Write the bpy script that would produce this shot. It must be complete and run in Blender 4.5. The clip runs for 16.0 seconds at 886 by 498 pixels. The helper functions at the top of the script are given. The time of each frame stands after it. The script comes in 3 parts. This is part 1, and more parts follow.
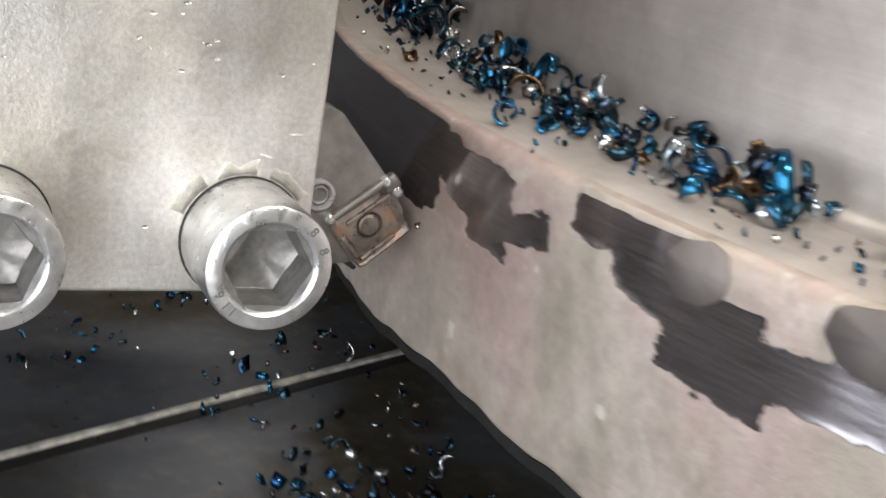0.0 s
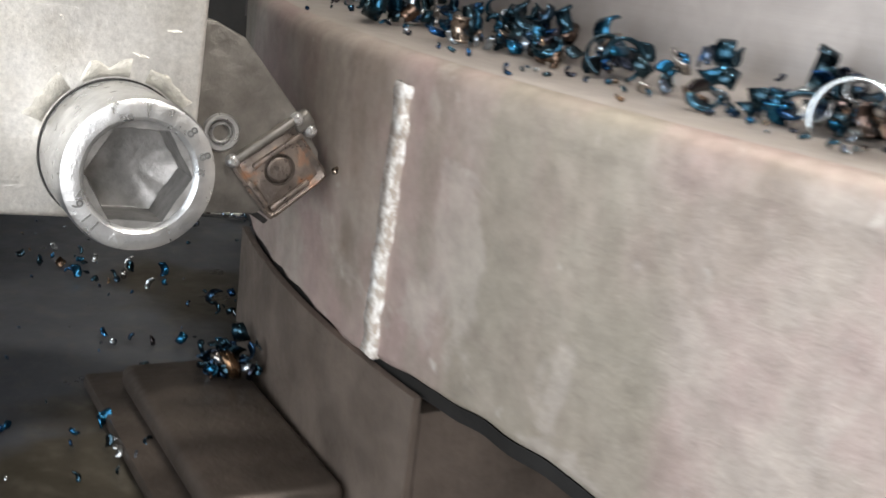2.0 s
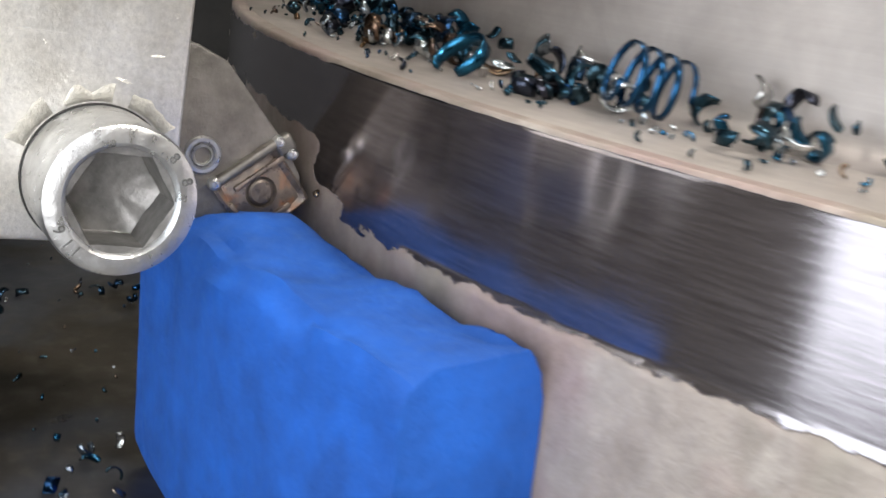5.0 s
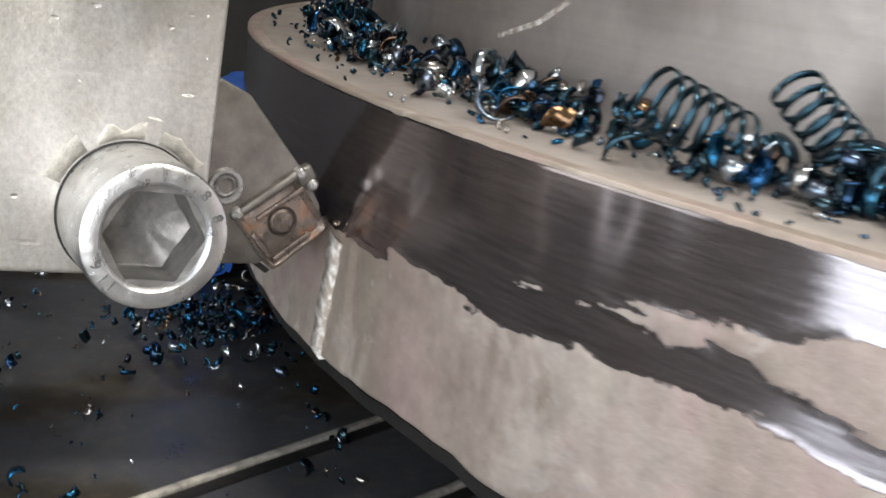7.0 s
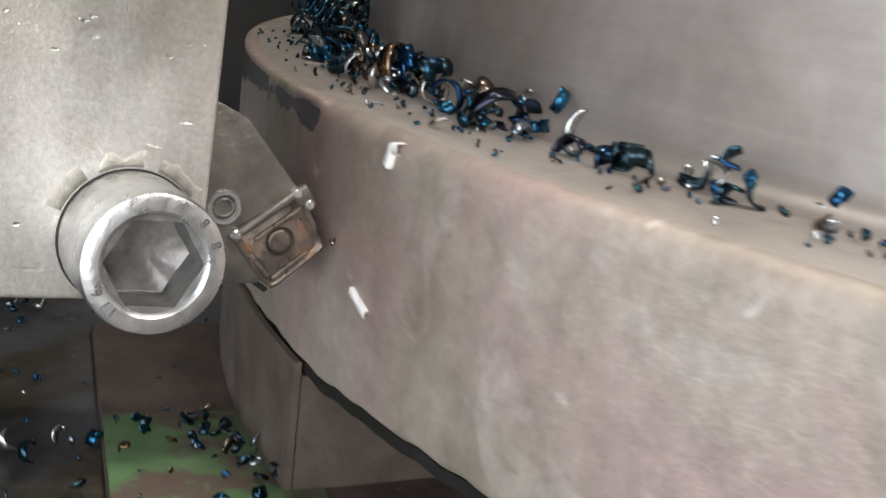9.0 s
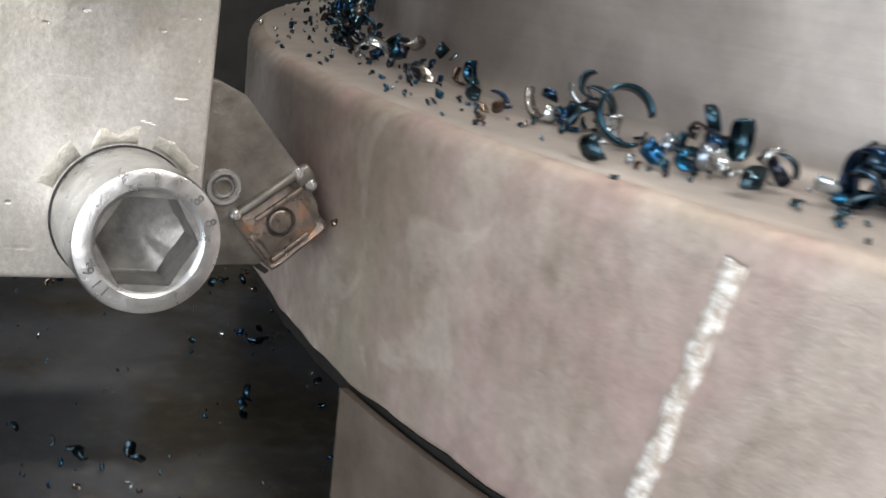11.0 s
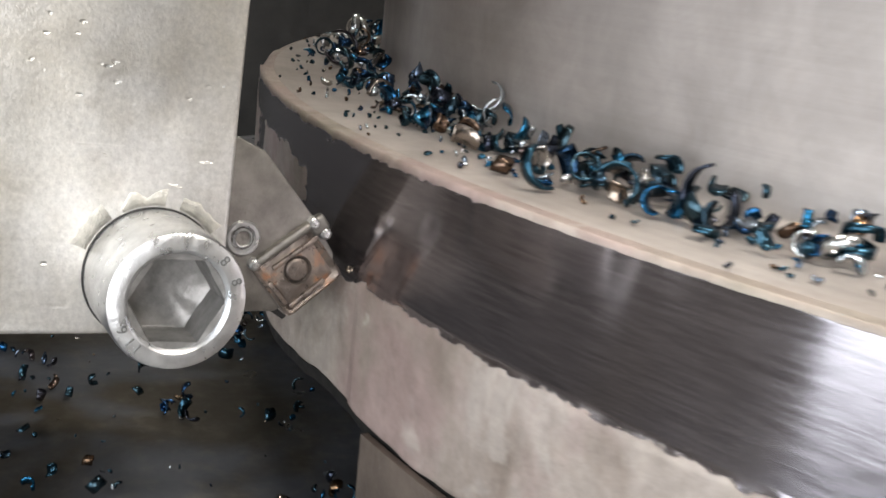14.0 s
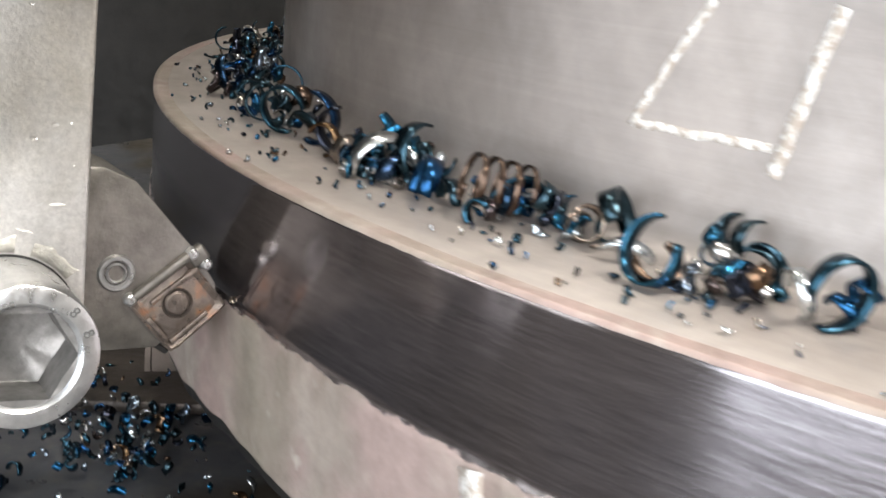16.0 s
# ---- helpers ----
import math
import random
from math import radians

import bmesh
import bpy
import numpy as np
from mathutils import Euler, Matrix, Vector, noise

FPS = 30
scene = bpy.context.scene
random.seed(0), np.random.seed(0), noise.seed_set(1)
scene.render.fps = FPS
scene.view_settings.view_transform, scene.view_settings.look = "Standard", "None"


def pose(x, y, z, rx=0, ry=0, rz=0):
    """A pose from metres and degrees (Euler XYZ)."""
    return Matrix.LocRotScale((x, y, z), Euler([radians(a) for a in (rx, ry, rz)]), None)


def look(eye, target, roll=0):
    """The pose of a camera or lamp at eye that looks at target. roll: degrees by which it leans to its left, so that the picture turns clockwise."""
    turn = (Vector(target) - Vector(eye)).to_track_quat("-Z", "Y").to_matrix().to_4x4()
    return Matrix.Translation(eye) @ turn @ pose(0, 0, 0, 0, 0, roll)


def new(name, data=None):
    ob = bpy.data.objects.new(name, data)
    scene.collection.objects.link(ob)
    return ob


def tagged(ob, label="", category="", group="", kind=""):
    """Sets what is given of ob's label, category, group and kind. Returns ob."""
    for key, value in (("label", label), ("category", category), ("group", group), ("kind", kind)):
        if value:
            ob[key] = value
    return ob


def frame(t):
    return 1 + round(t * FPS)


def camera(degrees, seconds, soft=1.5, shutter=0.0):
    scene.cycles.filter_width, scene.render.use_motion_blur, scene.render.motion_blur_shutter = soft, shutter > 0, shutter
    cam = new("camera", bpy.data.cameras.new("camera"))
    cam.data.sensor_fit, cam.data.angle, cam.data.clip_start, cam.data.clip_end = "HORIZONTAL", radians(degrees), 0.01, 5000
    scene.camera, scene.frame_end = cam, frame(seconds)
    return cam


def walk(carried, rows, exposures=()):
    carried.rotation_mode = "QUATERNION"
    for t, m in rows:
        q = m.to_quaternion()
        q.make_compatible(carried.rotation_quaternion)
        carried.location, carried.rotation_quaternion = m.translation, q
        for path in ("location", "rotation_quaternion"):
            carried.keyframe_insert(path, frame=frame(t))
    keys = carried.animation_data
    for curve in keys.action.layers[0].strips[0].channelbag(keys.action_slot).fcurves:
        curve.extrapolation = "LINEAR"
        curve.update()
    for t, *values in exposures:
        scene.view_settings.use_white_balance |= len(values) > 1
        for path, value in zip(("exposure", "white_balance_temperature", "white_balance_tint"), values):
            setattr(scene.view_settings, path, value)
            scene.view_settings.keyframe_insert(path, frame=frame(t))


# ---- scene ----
cam = camera(39.848, 16.0, soft=1.6, shutter=0.28)
PATH = (
    (0, -0.47424, -0.36093, 0.062129, 70.8, -7.1019, -12.511),
    (0.5, -0.47184, -0.36329, 0.062569, 71.219, -8.6032, -12.96),
    (1, -0.46611, -0.36044, 0.058526, 71.878, -8.0277, -12.619),
    (1.5, -0.45952, -0.35364, 0.039331, 73.376, -7.3716, -12.946),
    (2, -0.45412, -0.34173, 0.026676, 74.533, -6.1831, -14.015),
    (2.5, -0.45449, -0.34526, 0.032714, 74.607, -6.1767, -14.322),
    (3, -0.45307, -0.34652, 0.034194, 74.637, -6.6348, -14.289),
    (3.5, -0.45125, -0.34336, 0.030734, 74.995, -6.9294, -14.175),
    (4, -0.45118, -0.34374, 0.03142, 74.729, -6.6655, -13.905),
    (4.2, -0.45243, -0.34133, 0.028462, 75.148, -6.4446, -14.618),
    (6.3, -0.45555, -0.34368, 0.030411, 75.287, -7.1104, -14.911),
    (6.5, -0.45544, -0.3426, 0.030026, 75.384, -7.2171, -14.903),
    (7, -0.46024, -0.34664, 0.034502, 75.617, -6.8412, -14.854),
    (7.5, -0.46379, -0.35008, 0.039396, 75.846, -7.1059, -14.853),
    (8, -0.46497, -0.3509, 0.040417, 75.762, -7.1113, -14.857),
    (8.5, -0.46165, -0.34986, 0.038749, 75.8, -6.2702, -15.094),
    (9, -0.46053, -0.3494, 0.039686, 75.576, -6.4472, -14.946),
    (9.5, -0.45873, -0.34674, 0.03647, 75.504, -6.8799, -14.848),
    (9.7, -0.45916, -0.34542, 0.03512, 75.436, -7.0105, -14.927),
    (11.8, -0.45485, -0.34767, 0.038858, 75.029, -5.58, -14.115),
    (12, -0.45469, -0.34799, 0.039432, 75.037, -5.5188, -14.258),
    (12.5, -0.45638, -0.34752, 0.037106, 75.111, -5.4383, -14.3),
    (13, -0.45795, -0.34658, 0.037118, 75.068, -5.6949, -14.397),
    (13.5, -0.4592, -0.3508, 0.040391, 75.432, -5.8266, -14.284),
    (14, -0.46223, -0.35382, 0.046297, 75.668, -5.6244, -14.459),
    (14.5, -0.46482, -0.35892, 0.057878, 75.31, -4.9197, -14.73),
    (15, -0.46162, -0.35995, 0.063736, 74.454, -4.7051, -16.131),
    (15.5, -0.45128, -0.35201, 0.062191, 74.495, -4.9172, -16.158),
    (16, -0.44576, -0.34492, 0.053909, 74.995, -4.2876, -17.093),
)
walk(cam, [(r[0], pose(*r[1:])) for r in PATH],
     [(0, 0.05), (1.5, 0.0), (3.5, -0.15), (7.0, -0.1), (9.5, -0.25), (12.0, -0.10), (14.0, 0.10), (16.0, 0.30)])

SPIN = radians(-18.702)          # turn of the chuck, radians a second
R_RIM, R_HUB = 0.4185, 0.3780     # flange and hub radius of the work
Z_BOT, Z_TAB = -0.0612, -0.1000   # underside of the flange, top of the chuck table
Z_CUT = -0.0302                   # depth of the turned band
TOOL = pose(-0.41355, -0.12824, -0.02755, -1.594, 3.018, 11.974)

# ---------------------------------------------------------------- world and light
world = bpy.data.worlds.new("hall_sky")
scene.world = world
world.use_nodes = True
wn = world.node_tree
sky = wn.nodes.new("ShaderNodeTexSky")
sky.sky_type, sky.sun_disc = 'NISHITA', False
sky.sun_elevation, sky.sun_rotation = radians(40), radians(200)
wn.links.new(sky.outputs[0], wn.nodes["Background"].inputs[0])
wn.nodes["Background"].inputs[1].default_value = 0.1


def area(name, eye, target, sx, sy, watts, colour):
    lamp = bpy.data.lights.new(name, 'AREA')
    lamp.shape, lamp.size, lamp.size_y, lamp.energy, lamp.color = 'RECTANGLE', sx, sy, watts, colour
    ob = new(name, lamp)
    ob.matrix_world = look(eye, target)
    return ob


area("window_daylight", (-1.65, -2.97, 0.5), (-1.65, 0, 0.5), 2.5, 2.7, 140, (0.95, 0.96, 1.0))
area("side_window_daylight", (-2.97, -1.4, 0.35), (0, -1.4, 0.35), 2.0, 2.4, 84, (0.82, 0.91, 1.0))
# Two unseen overhead lamps, added to brighten the hub and the chips.
area("ceiling_lamp_light", (0.7, -1.5, 2.44), (0.7, -1.5, 0), 1.5, 0.3, 152, (1.0, 0.953, 0.89))
area("ceiling_lamp_light", (-0.6, 0.9, 2.44), (-0.6, 0.9, 0), 1.5, 0.3, 48, (1.0, 0.95, 0.86))

# ---------------------------------------------------------------- materials


class Mat:
    """A small builder for node materials."""

    def __init__(self, name):
        self.m = bpy.data.materials.new(name)
        self.m.use_nodes = True
        self.t = self.m.node_tree
        self.b = self.t.nodes["Principled BSDF"]
        self.coord = self.t.nodes.new("ShaderNodeTexCoord").outputs["Object"]

    def put(self, socket, value):
        if hasattr(value, "is_linked"):
            self.t.links.new(value, socket)
        else:
            socket.default_value = value

    def set(self, **kw):
        names = {"base": "Base Color", "rough": "Roughness", "metal": "Metallic", "normal": "Normal",
                 "aniso": "Anisotropic", "tangent": "Tangent", "spec": "Specular IOR Level", "coat": "Coat Weight"}
        for k, v in kw.items():
            self.put(self.b.inputs[names[k]], v)
        return self

    def node(self, kind, **kw):
        n = self.t.nodes.new(kind)
        for k, v in kw.items():
            self.put(n.inputs[k], v)
        return n

    def stretch(self, sx, sy, sz, vec=None):
        n = self.node("ShaderNodeMapping", Vector=vec or self.coord)
        n.inputs["Scale"].default_value = (sx, sy, sz)
        return n.outputs[0]

    def noise(self, scale, detail=4, rough=0.6, vec=None, warp=0.0):
        n = self.node("ShaderNodeTexNoise", Vector=vec or self.coord, Scale=scale, Detail=detail, Roughness=rough, Distortion=warp)
        return n.outputs["Fac"]

    def ramp(self, fac, *stops):
        n = self.node("ShaderNodeValToRGB", Fac=fac)
        e = n.color_ramp.elements
        while len(e) < len(stops):
            e.new(0.5)
        for el, (p, c) in zip(e, stops):
            el.position = p
            el.color = (*c, 1) if isinstance(c, tuple) else (c, c, c, 1)
        return n.outputs[0]

    def mix(self, fac, a, b, mode='MIX'):
        n = self.t.nodes.new("ShaderNodeMix")
        n.data_type, n.blend_type = 'RGBA', mode
        self.put(n.inputs[0], fac)
        for s, v in ((n.inputs[6], a), (n.inputs[7], b)):
            self.put(s, (*v, 1) if isinstance(v, tuple) and len(v) == 3 else v)
        return n.outputs[2]

    def math(self, op, a, b=0.0, c=0.0):
        n = self.t.nodes.new("ShaderNodeMath")
        n.operation = op
        for s, v in zip(n.inputs, (a, b, c)):
            self.put(s, v)
        return n.outputs[0]

    def bump(self, height, strength, dist, normal=None):
        n = self.node("ShaderNodeBump", Height=height, Strength=strength, Distance=dist)
        if normal is not None:
            self.put(n.inputs["Normal"], normal)
        return n.outputs[0]


def mat_plain(name, base, rough, metal=0.0, vary=0.25, scale=40, bump=0.2, dist=0.0005):
    m = Mat(name)
    n = m.noise(scale, 6)
    lo, hi = tuple(c * (1 - vary) for c in base), tuple(min(1, c * (1 + vary)) for c in base)
    m.set(base=m.ramp(n, (0.3, lo), (0.7, hi)), rough=m.ramp(m.noise(scale * 3, 3), (0.3, rough * 0.8), (0.7, min(1, rough * 1.2))), metal=metal,
          normal=m.bump(m.noise(scale * 6, 4), bump, dist))
    return m.m


def mat_block():
    """Ground steel of the tool block: fine grinding lines, small dents, yellowish oil stains."""
    m = Mat("ground_steel")
    lines = m.noise(60, 3, 0.6, m.stretch(9, 9, 0.6))
    stain = m.noise(26, 5, 0.6)
    pits = m.node("ShaderNodeTexVoronoi", Vector=m.stretch(0.75, 1, 1.5), Scale=330.0, Randomness=1.0).outputs["Distance"]
    pit = m.math('MULTIPLY', m.ramp(m.math('ADD', pits, m.math('MULTIPLY', m.math('SUBTRACT', m.noise(700, 3), 0.5), 0.35)), (0.06, 1.0), (0.2, 0.0)), m.ramp(m.noise(60, 2), (0.56, 0.0), (0.64, 1.0)))
    base = m.mix(m.ramp(stain, (0.40, 0.0), (0.66, 1.0)), (0.74, 0.725, 0.69), (0.56, 0.52, 0.44))
    base = m.mix(m.math('MULTIPLY', pit, 0.5), base, (0.2, 0.2, 0.19))
    rough = m.ramp(m.noise(90, 4), (0.3, 0.34), (0.75, 0.5))
    nrm = m.bump(lines, 0.12, 0.0003)
    nrm = m.bump(pit, 0.8, -0.0006, nrm)
    scr = m.ramp(m.noise(130, 2, 0.5, m.stretch(0.35, 1, 2.4)), (0.70, 0.0), (0.74, 1.0))
    nrm = m.bump(scr, 0.25, -0.0003, nrm)
    nrm = m.bump(m.noise(420, 4, 0.7), 0.35, 0.0004, nrm)
    base = m.mix(0.8, base, m.ramp(m.noise(900, 4, 0.75), (0.3, 0.72), (0.7, 1.12)), 'MULTIPLY')
    base = m.mix(0.7, base, m.ramp(m.noise(45, 5, 0.65, m.stretch(1, 1, 0.4)), (0.35, 0.66), (0.65, 1.08)), 'MULTIPLY')
    base = m.mix(m.ramp(m.noise(75, 5, 0.6, warp=0.5), (0.60, 0.0), (0.72, 0.55)), base, (0.30, 0.27, 0.22))
    nrm = m.bump(m.noise(1100, 3, 0.7), 0.4, 0.0003, nrm)
    m.set(base=base, rough=rough, metal=0.75, normal=nrm)
    return m.m


def mat_bolt():
    m = Mat("worn_zinc_steel")
    n = m.noise(220, 5)
    m.set(base=m.ramp(n, (0.3, (0.40, 0.40, 0.40)), (0.7, (0.60, 0.60, 0.59))), rough=m.ramp(m.noise(420, 3), (0.3, 0.24), (0.7, 0.42)), metal=0.9,
          normal=m.bump(m.noise(330, 5, 0.7), 0.5, 0.0005))
    return m.m


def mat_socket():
    # Socket steel, darker and duller than the screw heads.
    m = Mat("dark_socket_steel")
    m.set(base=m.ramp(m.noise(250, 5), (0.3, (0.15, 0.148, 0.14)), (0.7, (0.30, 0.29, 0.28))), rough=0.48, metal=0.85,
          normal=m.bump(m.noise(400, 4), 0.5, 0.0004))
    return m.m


def mat_tool():
    m = Mat("tool_steel_brown")
    n = m.noise(120, 5)
    m.set(base=m.ramp(n, (0.3, (0.115, 0.107, 0.095)), (0.7, (0.235, 0.22, 0.198))), rough=m.ramp(m.noise(300, 3), (0.3, 0.28), (0.7, 0.5)), metal=0.7,
          normal=m.bump(m.noise(420, 5, 0.7), 0.55, 0.0006))
    return m.m


def mat_insert():
    m = Mat("coated_carbide")
    n = m.noise(150, 4, 0.6, warp=0.4)
    m.set(base=m.ramp(n, (0.35, (0.10, 0.082, 0.07)), (0.55, (0.19, 0.155, 0.13)), (0.72, (0.36, 0.17, 0.085))), rough=m.ramp(m.noise(500, 3), (0.3, 0.22), (0.7, 0.5)), metal=0.65,
          normal=m.bump(m.noise(480, 5, 0.7), 0.7, 0.0006))
    return m.m


def mat_rim():
    """Side of the flange: turned band where the tool has cut, flame-cut tan steel where it has not. The attribute "cut" says which."""
    m = Mat("flange_side_steel")
    cut = m.t.nodes.new("ShaderNodeAttribute")
    cut.attribute_name = "cut"
    edge = m.math('ADD', cut.outputs["Fac"], m.math('MULTIPLY', m.math('SUBTRACT', m.noise(170, 6, 0.72, m.stretch(1, 1, 1.5)), 0.5), 1.05))
    fac = m.ramp(edge, (0.47, 0.0), (0.53, 1.0))
    # raw
    big, mid = m.noise(24, 5, 0.6), m.noise(70, 6, 0.65, m.stretch(1, 1, 0.55))
    raw = m.ramp(mid, (0.25, (0.205, 0.160, 0.128)), (0.5, (0.325, 0.268, 0.228)), (0.75, (0.41, 0.35, 0.31)))
    raw = m.mix(m.ramp(m.noise(9, 6, 0.62, warp=1.2), (0.47, 0.0), (0.52, 0.45)), raw, (0.40, 0.345, 0.30))
    raw = m.mix(m.ramp(big, (0.45, 0.0), (0.58, 0.8)), raw, (0.35, 0.255, 0.232))
    raw = m.mix(m.ramp(m.noise(15, 4, 0.6, m.stretch(1, 1, 0.25)), (0.5, 0.0), (0.6, 0.75)), raw, (0.265, 0.235, 0.185))
    raw = m.mix(m.ramp(m.noise(33, 5, 0.6, warp=0.8), (0.58, 0.0), (0.63, 0.5)), raw, (0.44, 0.385, 0.34))
    raw = m.mix(0.6, raw, m.ramp(m.noise(190, 6, 0.75), (0.3, 0.62), (0.7, 1.25)), 'MULTIPLY')
    spots = m.ramp(m.noise(85, 3), (0.68, 0.0), (0.74, 1.0))
    raw = m.mix(m.math('MULTIPLY', spots, 0.5), raw, (0.62, 0.58, 0.52))
    dark = m.ramp(m.noise(38, 4), (0.64, 0.0), (0.74, 0.5))
    raw = m.mix(dark, raw, (0.15, 0.115, 0.105))
    # turned
    fine = m.noise(300, 4, 0.7, m.stretch(0.25, 0.25, 4))
    turned = m.ramp(fine, (0.25, (0.21, 0.186, 0.192)), (0.75, (0.39, 0.350, 0.358)))
    rough = m.mix(fac, m.ramp(mid, (0.3, 0.42), (0.7, 0.62)), m.ramp(fine, (0.3, 0.13), (0.7, 0.19)))
    nr = m.bump(m.math('ADD', m.math('MULTIPLY', mid, m.math('SUBTRACT', 1.0, fac)), m.math('MULTIPLY', fine, m.math('MULTIPLY', fac, 0.010))), 0.35, 0.0008)
    nr = m.bump(m.math('MULTIPLY', m.noise(420, 5, 0.75), m.math('SUBTRACT', 1.0, fac)), 0.35, 0.0008, nr)
    nr = m.bump(fac, 0.15, -0.0003, nr)
    tan = m.t.nodes.new("ShaderNodeTangent")
    tan.direction_type, tan.axis = 'RADIAL', 'Z'
    m.set(base=m.mix(fac, raw, turned), rough=rough, metal=m.mix(fac, (0.35,) * 3, (0.95,) * 3), normal=nr,
          aniso=m.math('MULTIPLY', fac, 0.82), tangent=tan.outputs[0])
    m.b.inputs["Anisotropic Rotation"].default_value = 0.25
    return m.m


def mat_top(name, a, b, metal, rough):
    """Turned steel with faint rings and cloudy oil film."""
    m = Mat(name)
    sep = m.node("ShaderNodeSeparateXYZ", Vector=m.coord)
    rad = m.math('SQRT', m.math('ADD', m.math('MULTIPLY', sep.outputs[0], sep.outputs[0]), m.math('MULTIPLY', sep.outputs[1], sep.outputs[1])))
    comb = m.node("ShaderNodeCombineXYZ", X=m.math('MULTIPLY', rad, 6.0), Y=m.math('MULTIPLY', sep.outputs[2], 6.0), Z=m.math('MULTIPLY', m.math('ARCTAN2', sep.outputs[1], sep.outputs[0]), 0.03))
    rings = m.noise(60, 5, 0.7, comb.outputs[0])
    cloud = m.noise(18, 5, 0.55, warp=0.5)
    base = m.mix(m.ramp(cloud, (0.35, 0.0), (0.7, 1.0)), a, b)
    base = m.mix(0.5, base, m.ramp(rings, (0.25, 0.75), (0.75, 1.05)), 'MULTIPLY')
    base = m.mix(0.8, base, m.ramp(m.noise(70, 6, 0.7, warp=0.6), (0.3, 0.8), (0.7, 1.12)), 'MULTIPLY')
    m.set(base=base, rough=m.ramp(m.noise(50, 4), (0.3, rough * 0.8), (0.7, rough * 1.2)), metal=metal,
          normal=m.bump(rings, 0.12, 0.0004, m.bump(m.noise(260, 4), 0.25, 0.0005)))
    return m.m


def mat_table():
    m = Mat("oily_table_steel")
    cloud = m.noise(11, 5, 0.55, warp=0.5)
    base = m.mix(m.ramp(cloud, (0.44, 0.0), (0.54, 1.0)), (0.056, 0.047, 0.034), (0.085, 0.087, 0.094))
    base = m.mix(m.math('MULTIPLY', m.ramp(m.noise(160, 4), (0.5, 0.0), (0.7, 1.0)), 0.35), base, (0.18, 0.16, 0.13))
    m.set(base=base, rough=m.ramp(m.noise(60, 5), (0.3, 0.25), (0.7, 0.55)), metal=0.4, normal=m.bump(m.noise(180, 5), 0.3, 0.0006))
    return m.m


def mat_chip():
    """Tempered chips: blue and teal, some straw, brown and bare silver, one colour to each curl. The silver also stands
    for white glints.
    """
    m = Mat("tempered_chip_steel")
    isl = m.t.nodes.new("ShaderNodeNewGeometry").outputs["Random Per Island"]
    rnd = m.t.nodes.new("ShaderNodeObjectInfo").outputs["Random"]
    k = m.math('FRACT', m.math('ADD', isl, rnd))
    col = m.ramp(k, (0.0, (0.012, 0.045, 0.12)), (0.12, (0.018, 0.11, 0.20)), (0.22, (0.02, 0.055, 0.08)), (0.5, (0.03, 0.05, 0.06)),
                 (0.64, (0.01, 0.035, 0.085)), (0.73, (0.50, 0.55, 0.58)), (0.77, (0.6, 0.62, 0.62)), (0.87, (0.16, 0.095, 0.05)), (0.95, (0.03, 0.035, 0.05)))
    m.set(base=col, rough=m.ramp(m.noise(300, 2), (0.3, 0.12), (0.7, 0.28)), metal=0.95, normal=m.bump(m.noise(900, 3), 0.3, 0.0002))
    return m.m


M_BLOCK, M_BOLT, M_SOCKET, M_TOOL, M_INSERT, M_RIM = mat_block(), mat_bolt(), mat_socket(), mat_tool(), mat_insert(), mat_rim()
M_LEDGE = mat_top("turned_flange_steel", (0.335, 0.292, 0.258), (0.43, 0.385, 0.35), 0.3, 0.45)
M_HUB = mat_top("turned_hub_steel", (0.25, 0.218, 0.198), (0.39, 0.348, 0.322), 0.35, 0.42)
M_TABLE, M_CHIP = mat_table(), mat_chip()
M_GOLDCHIP = mat_plain("straw_chip_steel", (0.36, 0.30, 0.24), 0.18, 0.95, 0.4, 300, 0.2, 0.0002)
M_JAW = mat_plain("rusty_jaw_steel", (0.062, 0.049, 0.040), 0.42, 0.45, 0.45, 45, 0.5, 0.0008)
M_RUST = mat_plain("rust_brown_steel", (0.062, 0.042, 0.034), 0.6, 0.2, 0.4, 60, 0.5, 0.0008)
# Tan rusty steel with the shade below the rim put into its colour.
M_RAWJAW = mat_plain("shade_darkened_tan_steel", (0.12, 0.094, 0.076), 0.5, 0.3, 0.35, 60, 0.4, 0.0008)
paint = Mat("worn_green_paint")
worn = paint.ramp(paint.noise(55, 5, 0.65), (0.44, 0.0), (0.54, 1.0))
paint.set(base=paint.mix(worn, (0.085, 0.058, 0.045), paint.ramp(paint.noise(90, 5), (0.3, (0.05, 0.10, 0.04)), (0.7, (0.11, 0.19, 0.085)))), rough=0.5,
          normal=paint.bump(paint.noise(200, 5), 0.5, 0.0006))
M_GREEN = paint.m
M_EDGE = mat_plain("rubbed_bright_steel", (0.50, 0.47, 0.41), 0.42, 0.35, 0.6, 190, 0.6, 0.0006)
# Black iron; also stands for shade under the flange and in the slots.
M_DARK = mat_plain("black_iron_and_shade", (0.015, 0.014, 0.013), 0.5, 0.3, 0.3, 60)
M_CHALK = mat_plain("white_chalk", (0.78, 0.77, 0.74), 0.9, 0.0, 0.15, 300, 0.5, 0.0004)
chalk = Mat("thin_rubbed_chalk")
chalk.set(base=chalk.mix(chalk.ramp(chalk.noise(420, 4, 0.7), (0.44, 0.0), (0.66, 1.0)), (0.33, 0.28, 0.235), (0.78, 0.77, 0.74)), rough=0.9)
M_CHALKTHIN = chalk.m
M_GREENCHALK = mat_plain("green_marker_paint", (0.02, 0.32, 0.12), 0.6, 0.0, 0.25, 300, 0.3, 0.0003)
